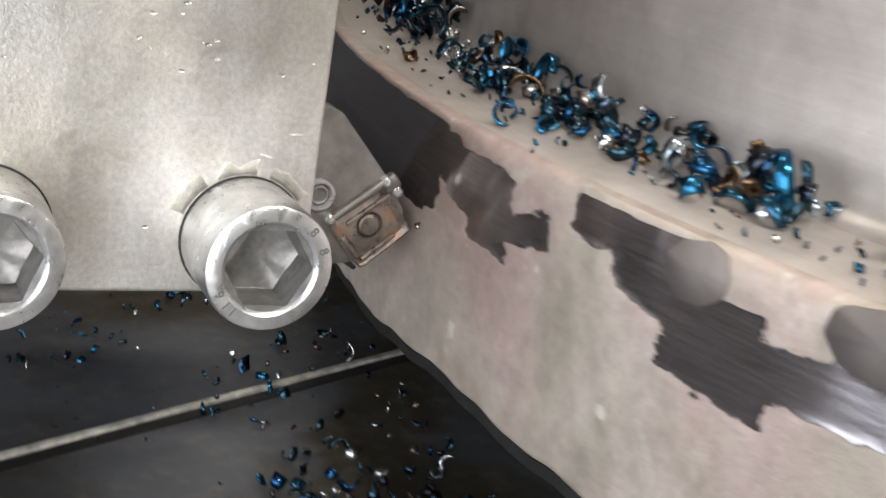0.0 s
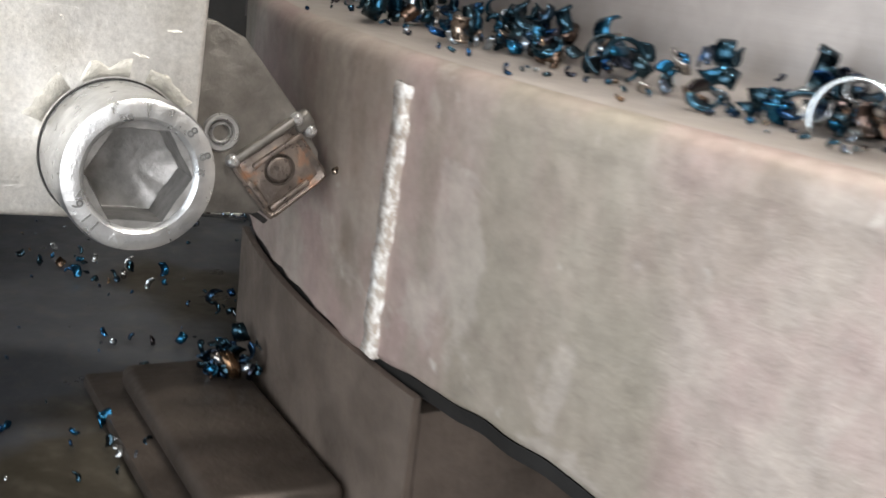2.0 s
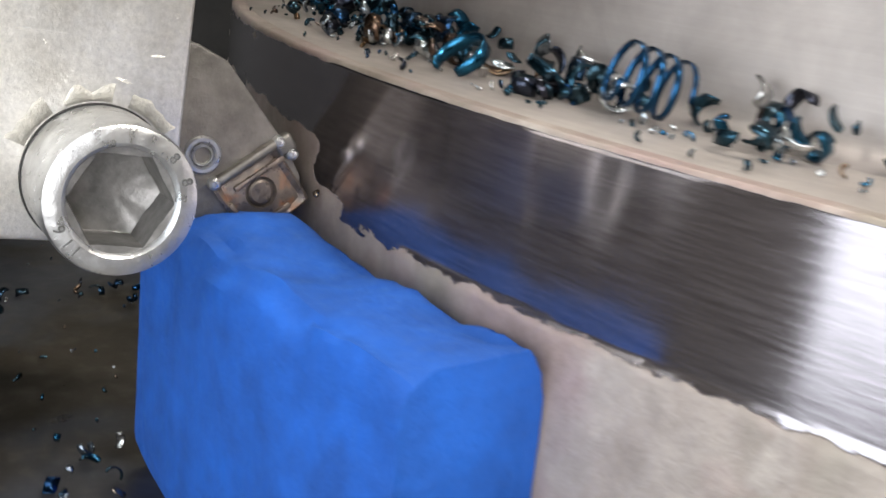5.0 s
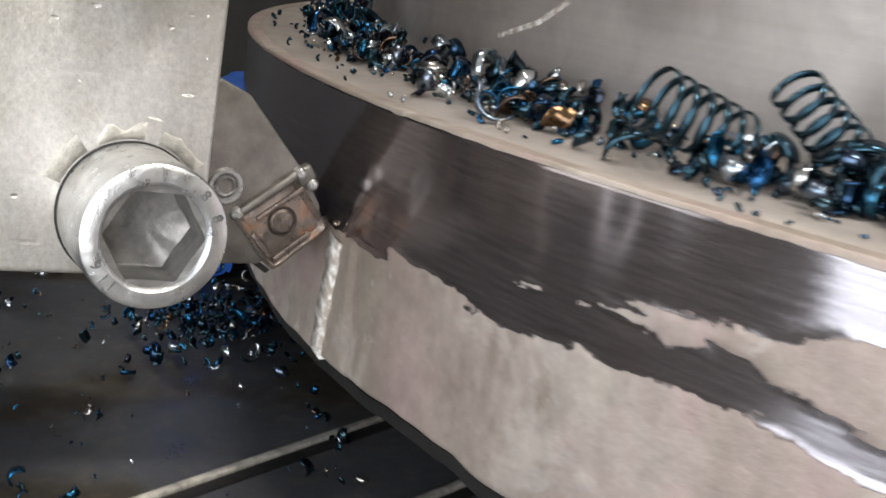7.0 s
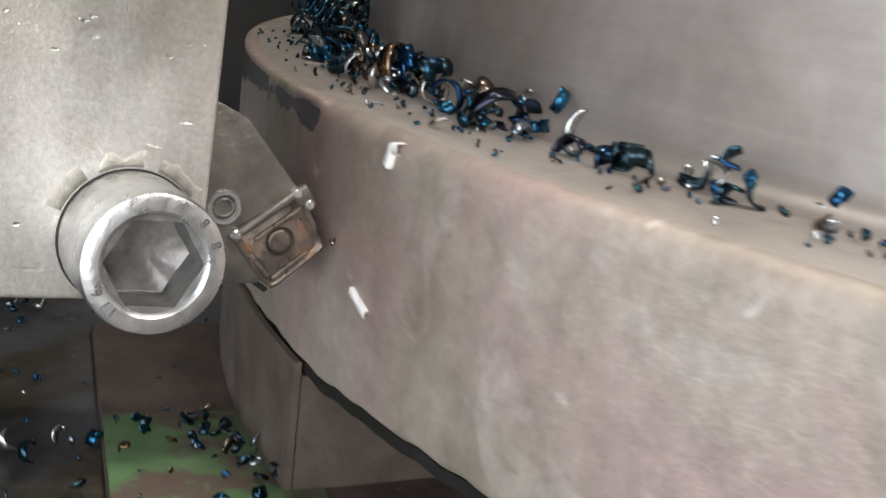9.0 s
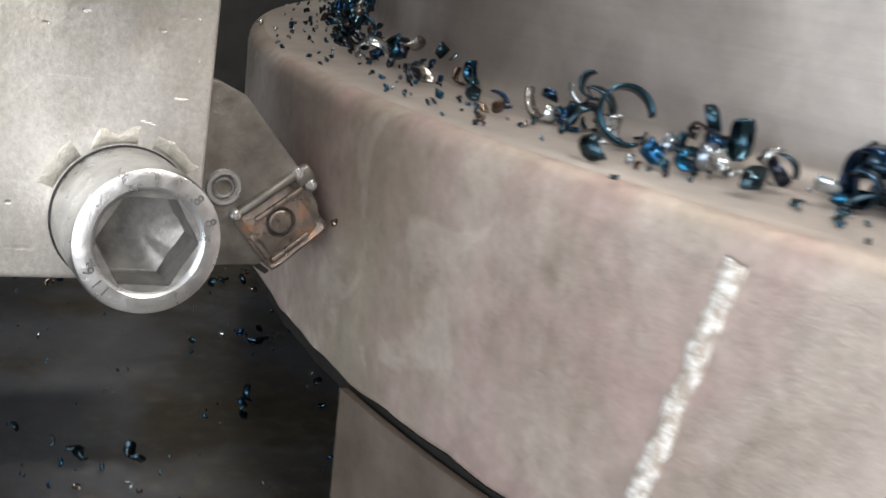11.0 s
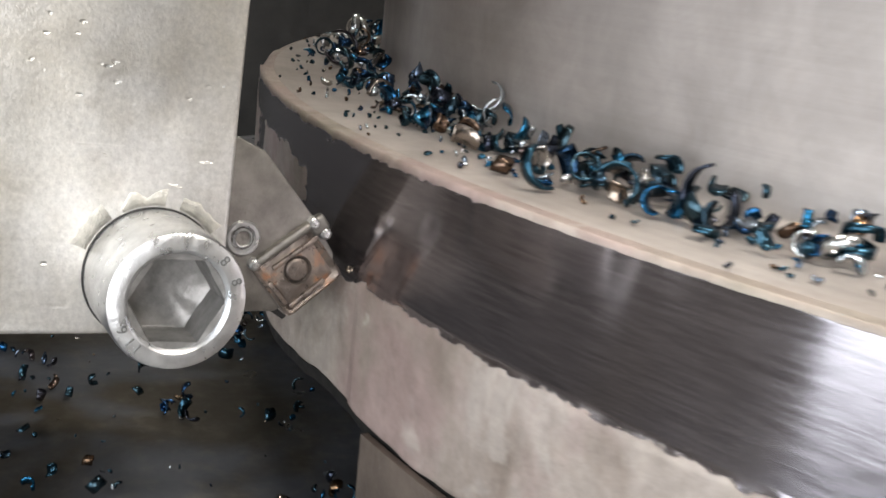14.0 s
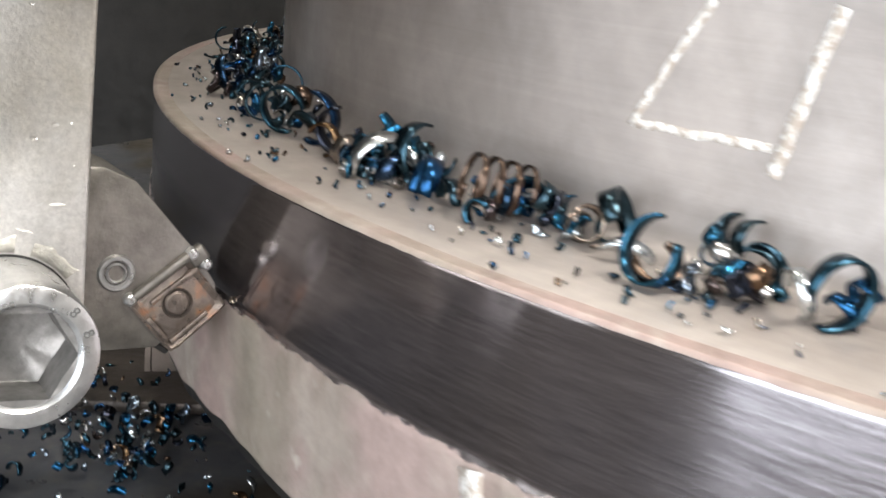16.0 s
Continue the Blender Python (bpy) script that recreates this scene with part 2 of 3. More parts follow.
M_BLUE = mat_plain("blue_support_paint", (0.004, 0.075, 0.36), 0.8, 0.0, 0.25, 90, 0.4, 0.0008)
# Unseen walls, kept dark for contrast in the steel's reflections.
M_WALL = mat_plain("dark_wall_paint", (0.16, 0.15, 0.135), 0.8, 0.0, 0.2, 3, 0.2, 0.002)
M_CEIL = mat_plain("grey_ceiling_paint", (0.35, 0.34, 0.32), 0.85, 0.0, 0.15, 3, 0.2, 0.002)
M_FLOOR = mat_plain("dark_oily_concrete", (0.09, 0.085, 0.08), 0.6, 0.0, 0.35, 5, 0.3, 0.002)
M_FRAME = mat_plain("grey_window_paint", (0.25, 0.26, 0.26), 0.5, 0.0, 0.15, 20)
M_BED = mat_plain("machine_green_enamel", (0.07, 0.11, 0.09), 0.45, 0.0, 0.25, 12, 0.2, 0.001)
M_OIL = mat_plain("grey_oil_film", (0.095, 0.080, 0.074), 0.6, 0.0, 0.3, 60, 0.3, 0.0004)
M_STAMP = mat_plain("stamped_dark_steel", (0.13, 0.13, 0.125), 0.5, 0.6)
M_STAIN = mat_plain("dull_scraped_steel", (0.46, 0.44, 0.39), 0.55, 0.75, 0.3, 300, 0.5, 0.0004)
glow = Mat("lamp_tube_white")
glow.set(base=(0.8, 0.8, 0.78, 1), rough=0.4)
glow.b.inputs["Emission Color"].default_value = (1, 0.95, 0.86, 1)
glow.b.inputs["Emission Strength"].default_value = 4
M_GLOW = glow.m

# ---------------------------------------------------------------- mesh helpers


def mesh_from(name, verts, faces, material, smooth=True):
    me = bpy.data.meshes.new(name)
    me.from_pydata(verts, [], faces)
    me.materials.append(material)
    if smooth:
        me.polygons.foreach_set("use_smooth", [True] * len(me.polygons))
    me.update()
    return me


def thing(name, label, category, group="", kind="", at=None):
    ob = new(name)
    ob.empty_display_size = 0.02
    if at is not None:
        ob.matrix_world = at
    return tagged(ob, label, category, group, kind)


def part(name, bm, material, parent, label="", smooth=True, at=None):
    """Links a bmesh or a mesh as one object under a thing or a part."""
    if isinstance(bm, bmesh.types.BMesh):
        me = bpy.data.meshes.new(name)
        bm.to_mesh(me)
        bm.free()
        me.materials.append(material)
    else:
        me = bm
    if smooth:
        me.polygons.foreach_set("use_smooth", [True] * len(me.polygons))
        me.set_sharp_from_angle(angle=radians(35))
    ob = new(name, me)
    ob.parent = parent
    if at is not None:
        ob.matrix_basis = at
    return tagged(ob, label)


def box_bm(x0, x1, y0, y1, z0, z1, bevel=0.0, seg=2):
    bm = bmesh.new()
    bmesh.ops.create_cube(bm, size=1, matrix=Matrix.Translation(((x0 + x1) / 2, (y0 + y1) / 2, (z0 + z1) / 2)) @ Matrix.Diagonal((x1 - x0, y1 - y0, z1 - z0, 1)))
    if bevel:
        bmesh.ops.bevel(bm, geom=bm.edges[:], offset=bevel, segments=seg, affect='EDGES', profile=0.5)
    return bm


def prism_bm(outline, y0, y1, bevel=0.0, seg=2):
    """A plate with an outline in x and z, between y0 (front) and y1."""
    bm = bmesh.new()
    f = bm.faces.new([bm.verts.new((x, y0, z)) for x, z in outline])
    out = bmesh.ops.extrude_face_region(bm, geom=[f])
    bmesh.ops.translate(bm, verts=[v for v in out["geom"] if isinstance(v, bmesh.types.BMVert)], vec=(0, y1 - y0, 0))
    bmesh.ops.recalc_face_normals(bm, faces=bm.faces[:])
    if bevel:
        bmesh.ops.bevel(bm, geom=bm.edges[:], offset=bevel, segments=seg, affect='EDGES', profile=0.5)
    return bm


def lathe_me(name, profile, material, steps=96, axis='z', closed=False, wobble=None):
    """A body of revolution from (radius, height) pairs."""
    verts, faces = [], []
    n = len(profile)
    for i in range(steps):
        a = 2 * math.pi * i / steps
        for j, (r, h) in enumerate(profile):
            if wobble:
                r, h = wobble(a, j, r, h)
            if axis == 'z':
                verts.append((r * math.cos(a), r * math.sin(a), h))
            else:
                verts.append((r * math.cos(a), -h, r * math.sin(a)))
    for i in range(steps):
        k = (i + 1) % steps
        for j in range(n - 1):
            faces.append((i * n + j, k * n + j, k * n + j + 1, i * n + j + 1))
    me = mesh_from(name, verts, faces, material)
    bm = bmesh.new()
    bm.from_mesh(me)
    bmesh.ops.remove_doubles(bm, verts=bm.verts[:], dist=1e-6)
    bmesh.ops.recalc_face_normals(bm, faces=bm.faces[:])
    bm.to_mesh(me)
    bm.free()
    return me


def polar(deg, r, z):
    a = radians(deg)
    return Vector((r * math.cos(a), r * math.sin(a), z))


# ---------------------------------------------------------------- the hall, unseen, added for reflections and bounced light


def structure(name, bm, material, label, category):
    return tagged(part(name, bm, material, None, "", False), label, category, "", "structure")


def build_hall():
    structure("floor", box_bm(-3.2, 3.2, -3.2, 3.2, -1.05, -0.95), M_FLOOR, "dark oily concrete workshop floor", "floor")
    structure("ceiling", box_bm(-3.2, 3.2, -3.2, 3.2, 2.6, 2.7), M_CEIL, "grey painted workshop ceiling", "ceiling")
    structure("wall_north", box_bm(-3.2, 3.2, 3.0, 3.2, -0.946, 2.596), M_WALL, "unseen dark grey workshop wall, added for the reflections", "wall")
    structure("wall_east", box_bm(3.0, 3.2, -2.996, 2.996, -0.946, 2.596), M_WALL, "unseen dark grey workshop wall, added for the reflections", "wall")

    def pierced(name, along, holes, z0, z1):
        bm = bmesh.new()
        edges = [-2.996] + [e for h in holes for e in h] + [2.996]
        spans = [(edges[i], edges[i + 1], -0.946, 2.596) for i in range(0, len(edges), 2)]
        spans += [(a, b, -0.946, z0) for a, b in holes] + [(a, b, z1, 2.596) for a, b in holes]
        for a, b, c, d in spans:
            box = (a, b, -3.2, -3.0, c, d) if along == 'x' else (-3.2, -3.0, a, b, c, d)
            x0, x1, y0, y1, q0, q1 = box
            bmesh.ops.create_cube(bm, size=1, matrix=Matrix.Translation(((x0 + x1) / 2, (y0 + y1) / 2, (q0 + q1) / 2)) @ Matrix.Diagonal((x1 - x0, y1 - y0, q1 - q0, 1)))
        structure(name, bm, M_WALL, "unseen dark grey workshop wall with window openings, added for the reflections", "wall")

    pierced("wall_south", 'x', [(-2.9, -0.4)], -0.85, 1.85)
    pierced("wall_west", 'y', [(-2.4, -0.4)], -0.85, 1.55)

    def window(name, along, a, b, z0, z1, bars):
        w = thing(name, "grey painted steel workshop window", "window", "", "structure")
        for k in range(bars + 1):
            p = a + (b - a) * k / bars
            q = (p - 0.02, p + 0.02)
            part("frame_bar", box_bm(*q, -3.12, -3.08, z0, z1) if along == 'x' else box_bm(-3.12, -3.08, *q, z0, z1), M_FRAME, w, "", False)
        for z in (z0, z1):
            part("frame_bar", box_bm(a, b, -3.115, -3.085, z - 0.02, z + 0.02) if along == 'x' else box_bm(-3.115, -3.085, a, b, z - 0.02, z + 0.02), M_FRAME, w, "", False)

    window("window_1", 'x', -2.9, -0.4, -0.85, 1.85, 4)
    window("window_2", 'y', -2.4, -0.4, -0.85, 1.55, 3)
    # Fixtures for the added overhead lamps, out of view.
    for x, y in ((0.7, -1.5), (-0.6, 0.9)):
        lamp = thing("added_ceiling_lamp", "white tube ceiling lamp, switched on, unseen and added for light", "lamp", "ceiling lamps", at=pose(x, y, 2.5))
        part("housing", box_bm(-0.78, 0.78, -0.17, 0.17, 0.0, 0.1, 0.01), M_FRAME, lamp)
        for s in (-0.08, 0.08):
            part("tube", lathe_me("tube", [(0.0, -0.74), (0.013, -0.74), (0.013, 0.74), (0.0, 0.74)], M_GLOW, 12, 'y'), M_GLOW, lamp, "", True, pose(0, s, -0.02, 0, 0, 90))


# ---------------------------------------------------------------- machine, chuck and work

MOVING = []


def build_machine():
    bed = thing("machine_bed", "dark green enamelled round machine bed under the chuck", "machine bed")
    part("column", lathe_me("column", [(0.0, -0.95), (0.70, -0.95), (0.70, -0.9), (0.60, -0.86), (0.56, -0.2), (0.63, -0.18), (0.63, -0.153), (0.0, -0.153)], M_BED, 64), M_BED, bed)


def build_column():
    # Black box added to fill the dark background beyond the rim.
    col = thing("backdrop_column", "black column added to fill the dark background behind the chuck", "machine column")
    part("column_front", box_bm(-1.5, 0.35, 0.78, 1.15, -0.95, 1.5, 0.01), M_DARK, col)
    part("ram", box_bm(-0.57, -0.45, -0.02, 0.77, 0.005, 0.30, 0.004), M_DARK, col, "dark ram that carries the tool block")


SLOTS = ((-149.5, -0.090), (-149.5, -0.190), (-104.8, -0.095), (-14.6, -0.087), (-14.0, -0.150), (-13.0, -0.197), (31.0, -0.191), (75.6, -0.091), (119.0, -0.174))


def build_table():
    tab = thing("chuck_table", "dark oily steel chuck table with radial slots, littered with chips", "chuck")
    part("table_top", lathe_me("table_top", [(0.0, Z_TAB), (0.05, Z_TAB), (0.615, Z_TAB), (0.62, Z_TAB - 0.004), (0.62, -0.15), (0.0, -0.15)], M_TABLE, 192), M_TABLE, tab)
    for deg, off in SLOTS:
        m = pose(0, 0, 0, 0, 0, deg)
        end = math.sqrt(0.61 ** 2 - off ** 2)
        part("slot_edge", box_bm(0.26, end, off - 0.0013, off + 0.0013, Z_TAB - 0.002, Z_TAB + 0.0012, 0.0005, 2), M_EDGE, tab, "bright rubbed slot edge", True, m)
        # Flat black strip: the slot's shade as colour, nothing is cut in.
        part("slot_channel", box_bm(0.26, end, off + 0.0018, off + 0.0060, Z_TAB - 0.003, Z_TAB + 0.0004), M_DARK, tab, "flat dark strip standing for the slot's shaded depth", True, m)
    MOVING.append(tab)
    return tab


JAWS = (("rusty steel chuck jaw with a rounded step, chips on it", -129.5, M_JAW, 5.5, "step"),
        ("wide rusty chuck jaw with worn green paint", -9.5, M_RUST, 8.5, "paint"),
        ("dark oiled steel chuck jaw", 51.0, M_JAW, 6.0, ""),
        ("dark oiled steel chuck jaw", 107.5, M_JAW, 6.0, ""))


def arc_bm(r0, r1, a0, a1, z0, z1, n=16):
    """A block bounded by two arcs round the chuck's axis."""
    bm = bmesh.new()
    cols = []
    for a in np.linspace(a0, a1, n):
        cols.append([bm.verts.new(polar(a, r, z)) for r, z in ((r0, z0), (r1, z0), (r1, z1), (r0, z1))])
    for u, w in zip(cols, cols[1:]):
        for q in range(4):
            bm.faces.new((u[q], u[(q + 1) % 4], w[(q + 1) % 4], w[q]))
    bm.faces.new(cols[0])
    bm.faces.new(cols[-1][::-1])
    bmesh.ops.recalc_face_normals(bm, faces=bm.faces[:])
    return bm


def build_jaws():
    for label, deg, mat, last, extra in JAWS:
        jaw = thing("chuck_jaw", label, "chuck jaw", "jaws of the chuck", at=pose(0, 0, 0, 0, 0, deg))
        part("base_jaw", box_bm(0.30, 0.457, -0.066, 0.070, Z_TAB, Z_TAB + 0.0040, 0.0012, 2), mat, jaw)
        # tan shield round the rim's foot, its colour darkened for shade, and the root block that carries the work
        part("rim_shield", arc_bm(R_RIM - 0.0002, R_RIM + 0.0016, -11, last, Z_TAB + 0.0037, Z_BOT - 0.0010, 24), M_RAWJAW, jaw, "tan rusty steel shield plate, darkened for the shade there", False)
        part("root_block", arc_bm(0.33, R_RIM - 0.0006, -11, last, Z_TAB + 0.0038, Z_BOT - 0.0046), M_RAWJAW, jaw, "", False)
        part("support_pad", box_bm(0.32, 0.39, -0.026, 0.026, Z_BOT - 0.0047, Z_BOT - 0.0004, 0.001), M_JAW, jaw)
        if extra == "paint":
            part("paint_patch", box_bm(0.405, 0.4565, 0.012, 0.0695, Z_TAB + 0.002, Z_TAB + 0.0045, 0.0004), M_GREEN, jaw, "worn green paint")
        elif extra:
            part("step_block", box_bm(0.4205, 0.450, -0.056, 0.020, Z_TAB + 0.0035, Z_TAB + 0.0100, 0.0025, 3), mat, jaw)
        MOVING.append(jaw)


# turned patches: first and last angle, upper edge at both (mm), lower edge at both (mm)
SPOTS = ((-190, -166.5, 8, -2, -31, -23), (-167, -162.3, -3, -6, -12, -23), (-164.3, -160.4, -19, -9, -24, -15),
         (-159.2, -155.0, -2, -1.5, -8, -12), (-157.6, -152.8, -8, -9, -13, -23), (-155.6, -152.5, -15, -14, -26, -27),
         (-153.2, -149.2, -12, -13, -21, -20), (-150.8, -147.6, -11, -19, -19, -23))
STREAKS = ((-103.4, -98.6, -2.4, -1.6, -4, -3.4), (-100.2, -96, -5, -3.5, -10.8, -12), (-98, -93.3, -3, -6, -13, -10),
           (-103.4, -100.1, -24, -20, -29, -26), (-100.9, -96.2, -18, -15, -24, -22), (-96.7, -91.3, -14, -13, -21, -22),
           (-93.2, -85.0, -2.8, -2.2, -15, -14), (-90, -87.8, -15, -14, -23.5, -20), (-85.8, -78.6, -3, -1.2, -13.5, -15),
           (-85.8, -83.3, -13, -14, -22, -19), (-82, -73.8, -1, -1, -14.5, -16), (-75.2, -70.4, -1.5, 8, -15.5, -28), (-74.3, -71, -18, -18, -24, -29))
BANDS = ((-72.2, -33.2, 8, 8, -30.2, -30), (-33.4, -28.6, 8, 7, -26.5, -29.5), (-29, -17.8, 7, -1.4, -24, -10.2), (-18.2, -9.4, -2, -1, -9, -2.6),
         (-29.2, -21, -21, -22, -30, -27), (-21.6, -18.4, -19, -25, -26.5, -28.2), (-18.8, -12, -24.6, -26.2, -28.4, -27.8), (-12.2, -8.4, -26.9, -27, -28.6, -28.6),
         (-17, -7.8, -1, -1, -9, -3.8), (-7.3, -1.5, -2.8, -2.4, -5.2, -6.2))
HOOKS = ((65.9, 68.7, -5.5, -4.5, -8.4, -7.4), (67.6, 69.2, -18.5, -17.6, -19, -20), (69.1, 73.1, -5, -9, -11.2, -11.6), (74.8, 79.4, -2.3, -1.7, -5, -10.2),
         (79, 88, -2.2, -1.3, -10, -10), (79.4, 81.4, -9, -12, -29, -24), (78.5, 80.5, -20, -22, -28.6, -31), (80.2, 91.8, -24, -20.5, -30.6, -28.8),
         (87, 91.4, -2, -2.5, -10, -14), (89.8, 93, -2.5, -2, -23, -24), (92.2, 172, -2, 8, -30, -30.4))
TURNED = SPOTS + STREAKS + BANDS + HOOKS


def clean_band(deg):
    """Where the tool has cut all round without a break."""
    d = (deg + 180) % 360 - 180
    return -69 < d < -35 or d > 95


def near_patches(deg):
    """The patches at an angle, each with the angle counted on from its start."""
    out = []
    for q in TURNED:
        d = (deg - q[0] + 20) % 360 + q[0] - 20
        if d < q[1] + 2:
            out.append((d, q))
    return out


def cut_field(deg, mm, patches):
    """How far the tool has cut at an angle and height of the rim: over 0.5 is turned, under is raw."""
    best = -9.0
    for d, (d0, d1, t0, t1, b0, b1) in patches:
        u = min(1, max(0, (d - d0) / (d1 - d0)))
        best = max(best, min((d - d0) * 7.3, (d1 - d) * 7.3, t0 + (t1 - t0) * u - mm, mm - b0 - (b1 - b0) * u))
    p = polar(deg, 1, 0)
    if clean_band(deg):
        best += 0.5 * noise.noise(p * 130)
        best = min(best, mm + 30.3) if best > -3 else best
    else:
        best = best + 0.8 if best > -4 else best
        best += 1.9 * noise.noise(p * 36 + Vector((0, 0, mm * 0.22))) + 1.5 * noise.noise(p * 70 + Vector((3, 0, mm * 0.9)))
    return 0.5 + best * 0.2


EDGE = 0.0045                     # rounding of the raw upper edge


def build_work():
    work = thing("flanged_steel_ring", "large turned steel flange with a hub, half-cut rim, on chuck jaws", "workpiece")
    # rim face
    steps, nz = 1800, 64
    verts, faces, field = [], [], []
    for i in range(steps):
        a = 2 * math.pi * i / steps
        deg = 360 * i / steps
        patches = near_patches(deg)
        bot = Z_BOT + 0.0030 * noise.noise((math.cos(a) * 9, math.sin(a) * 9, 1.7)) + 0.0012 * noise.noise((math.cos(a) * 38, math.sin(a) * 38, 4.1))
        p = Vector((math.cos(a), math.sin(a), 0))
        crisp = min(1, max(0, (cut_field(deg, -2.5, patches) - 0.3) * 3))
        for j in range(nz):
            if j < 7:
                # the upper edge: worn round where raw, crisp where turned
                q = radians(15 * j)
                sr, sz = EDGE * min(1, j / 3), -EDGE * max(0, j - 3) / 3
                wr, wz = EDGE * math.sin(q), -EDGE * (1 - math.cos(q))
                r = R_RIM - EDGE + wr + (sr - wr) * crisp
                z = 0.0003 + wz + (sz - wz) * crisp
                c = cut_field(deg, z * 1000, patches) if j > 3 else -0.5
            else:
                z = 0.0003 - EDGE + (bot + EDGE) * (j - 6) / (nz - 7)
                c = cut_field(deg, z * 1000, patches)
                rough = 0.0006 * noise.noise(p * 20 + Vector((0, 0, z * 40))) + 0.0004 * noise.noise(p * 88 + Vector((0, 0, z * 150)))
                k = min(1, max(0, (c - 0.5) * 8 + 0.5))
                r = R_RIM + (1 - k) * ((0.0007 if z < -0.029 and clean_band(deg) else 0.0002) + 0.35 * rough)
            if j == nz - 1:
                r -= 0.0012
            verts.append((r * p.x, r * p.y, z))
            field.append(min(1.5, max(-0.5, c)))
    for i in range(steps):
        k = (i + 1) % steps
        for j in range(nz - 1):
            faces.append((i * nz + j, i * nz + j + 1, k * nz + j + 1, k * nz + j))
    me = mesh_from("rim_face", verts, faces, M_RIM)
    me.attributes.new("cut", 'FLOAT', 'POINT').data.foreach_set("value", field)
    part("rim_face", me, M_RIM, work, "tan flame-cut rim with a dark turned band", False)
    me.polygons.foreach_set("use_smooth", [True] * len(me.polygons))
    # flange top, fillet and hub
    prof = [(R_RIM - EDGE + 0.0001, 0.0002), (R_RIM - EDGE - 0.0006, 0.0004), (R_RIM - 0.012, 0.0004), (R_HUB + 0.008, 0.0004)]
    part("flange_top", lathe_me("flange_top", prof, M_LEDGE, 720), M_LEDGE, work, "pale turned flange face")
    fil = [(R_HUB + 0.008 - 0.008 * math.sin(radians(q)), 0.0004 + 0.008 - 0.008 * math.cos(radians(q))) for q in range(0, 91, 15)]
    part("hub", lathe_me("hub", fil + [(R_HUB, 0.03), (R_HUB, 0.07), (R_HUB, 0.148), (R_HUB - 0.002, 0.15), (0.25, 0.15), (0.25, 0.1), (0.0, 0.1)], M_HUB, 720), M_HUB, work, "grey turned steel hub")
    def wavy(a, j, r, h):
        return r, h + (0.0030 * noise.noise((math.cos(a) * 9, math.sin(a) * 9, 1.7)) + 0.0012 * noise.noise((math.cos(a) * 38, math.sin(a) * 38, 4.1)) if j < 3 else 0)

    # Lower edge: dark scale, with the shadow of the gap coloured in black.
    part("underside", lathe_me("underside", [(R_RIM - 0.0008, Z_BOT + 0.0002), (R_RIM - 0.0010, Z_BOT - 0.0028), (R_RIM - 0.0035, Z_BOT - 0.0036), (R_RIM - 0.012, Z_BOT - 0.0004), (0.26, Z_BOT - 0.0004), (0.26, -0.02), (0.0, -0.02)], M_DARK, 900, wobble=wavy), M_DARK, work, "black scaled lower edge with the gap's shadow put into the colour")
    # chalk and paint strokes, laid round the rim or the hub
    def stroke(name, material, label, rad, points, width, seed):
        rnd = random.Random(seed)
        verts, faces = [], []
        steps = []
        for (d0, h0), (d1, h1) in zip(points, points[1:]):
            n = max(4, int(math.hypot((d1 - d0) * 7.2, h1 - h0) / 1.2))
            steps += [(d0 + (d1 - d0) * k / n, h0 + (h1 - h0) * k / n) for k in range(n)]
        steps.append(points[-1])
        for k, (d, h) in enumerate(steps):
            a, b = steps[max(0, k - 1)], steps[min(len(steps) - 1, k + 1)]
            tx, tz = (b[0] - a[0]) * radians(1) * rad * 1000, b[1] - a[1]
            ln = math.hypot(tx, tz) or 1
            nx, nz = -tz / ln, tx / ln
            w = width * (0.9 + 0.25 * noise.noise((k * 0.35, seed, 0)) + rnd.uniform(-0.08, 0.08)) / 2
            wob = 0.18 * width * noise.noise((k * 0.22, seed, 7))
            for s_ in (-1, 1):
                verts.append(polar(d + (nx * (s_ * w + wob)) / (radians(1) * rad * 1000), rad, (h + nz * (s_ * w + wob)) / 1000))
            for s_ in (-1, 1):
                verts.append(polar(d + (nx * (s_ * w + wob)) / (radians(1) * rad * 1000), rad - 0.0022, (h + nz * (s_ * w + wob)) / 1000))
            if k:
                q = 4 * k
                faces += [(q - 4, q - 3, q + 1, q), (q - 4, q, q + 2, q - 2), (q - 3, q - 1, q + 3, q + 1)]
        part(name, mesh_from(name, verts, faces, material), material, work, label, False)

    rim_r, hub_r = R_RIM + 0.0012, R_HUB + 0.0004
    stroke("chalk_line", M_CHALKTHIN, "white chalk line", rim_r, [(-126.2, -5), (-126.8, -61)], 5.6, 1)
    stroke("chalk_line", M_CHALKTHIN, "white chalk line", rim_r, [(-36.3, -31.5), (-37.0, -60)], 6.4, 2)
    stroke("chalk_line", M_CHALKTHIN, "white chalk line", rim_r, [(53.6, -5), (51.8, -56)], 3.6, 5)
    stroke("chalk_line", M_CHALKTHIN, "white chalk line", rim_r, [(143.7, -31.5), (144.5, -60)], 5.6, 6)
    stroke("chalk_dab", M_CHALK, "", rim_r, [(4.5, -2.4), (4.1, -2.6), (3.9, -6.6)], 2.6, 3)
    stroke("chalk_dab", M_CHALK, "", rim_r, [(2.5, -36), (2.9, -37.2), (3.6, -39.2)], 2.0, 4)
    stroke("chalk_dab", M_CHALK, "", rim_r, [(25.3, -22), (25.2, -24.5), (24.9, -26.8)], 3.4, 12)
    stroke("green_mark", M_GREENCHALK, "green paint mark", rim_r, [(64.9, -29), (66.0, -28.4), (65.9, -31.8), (65.0, -29.8)], 2.2, 7)
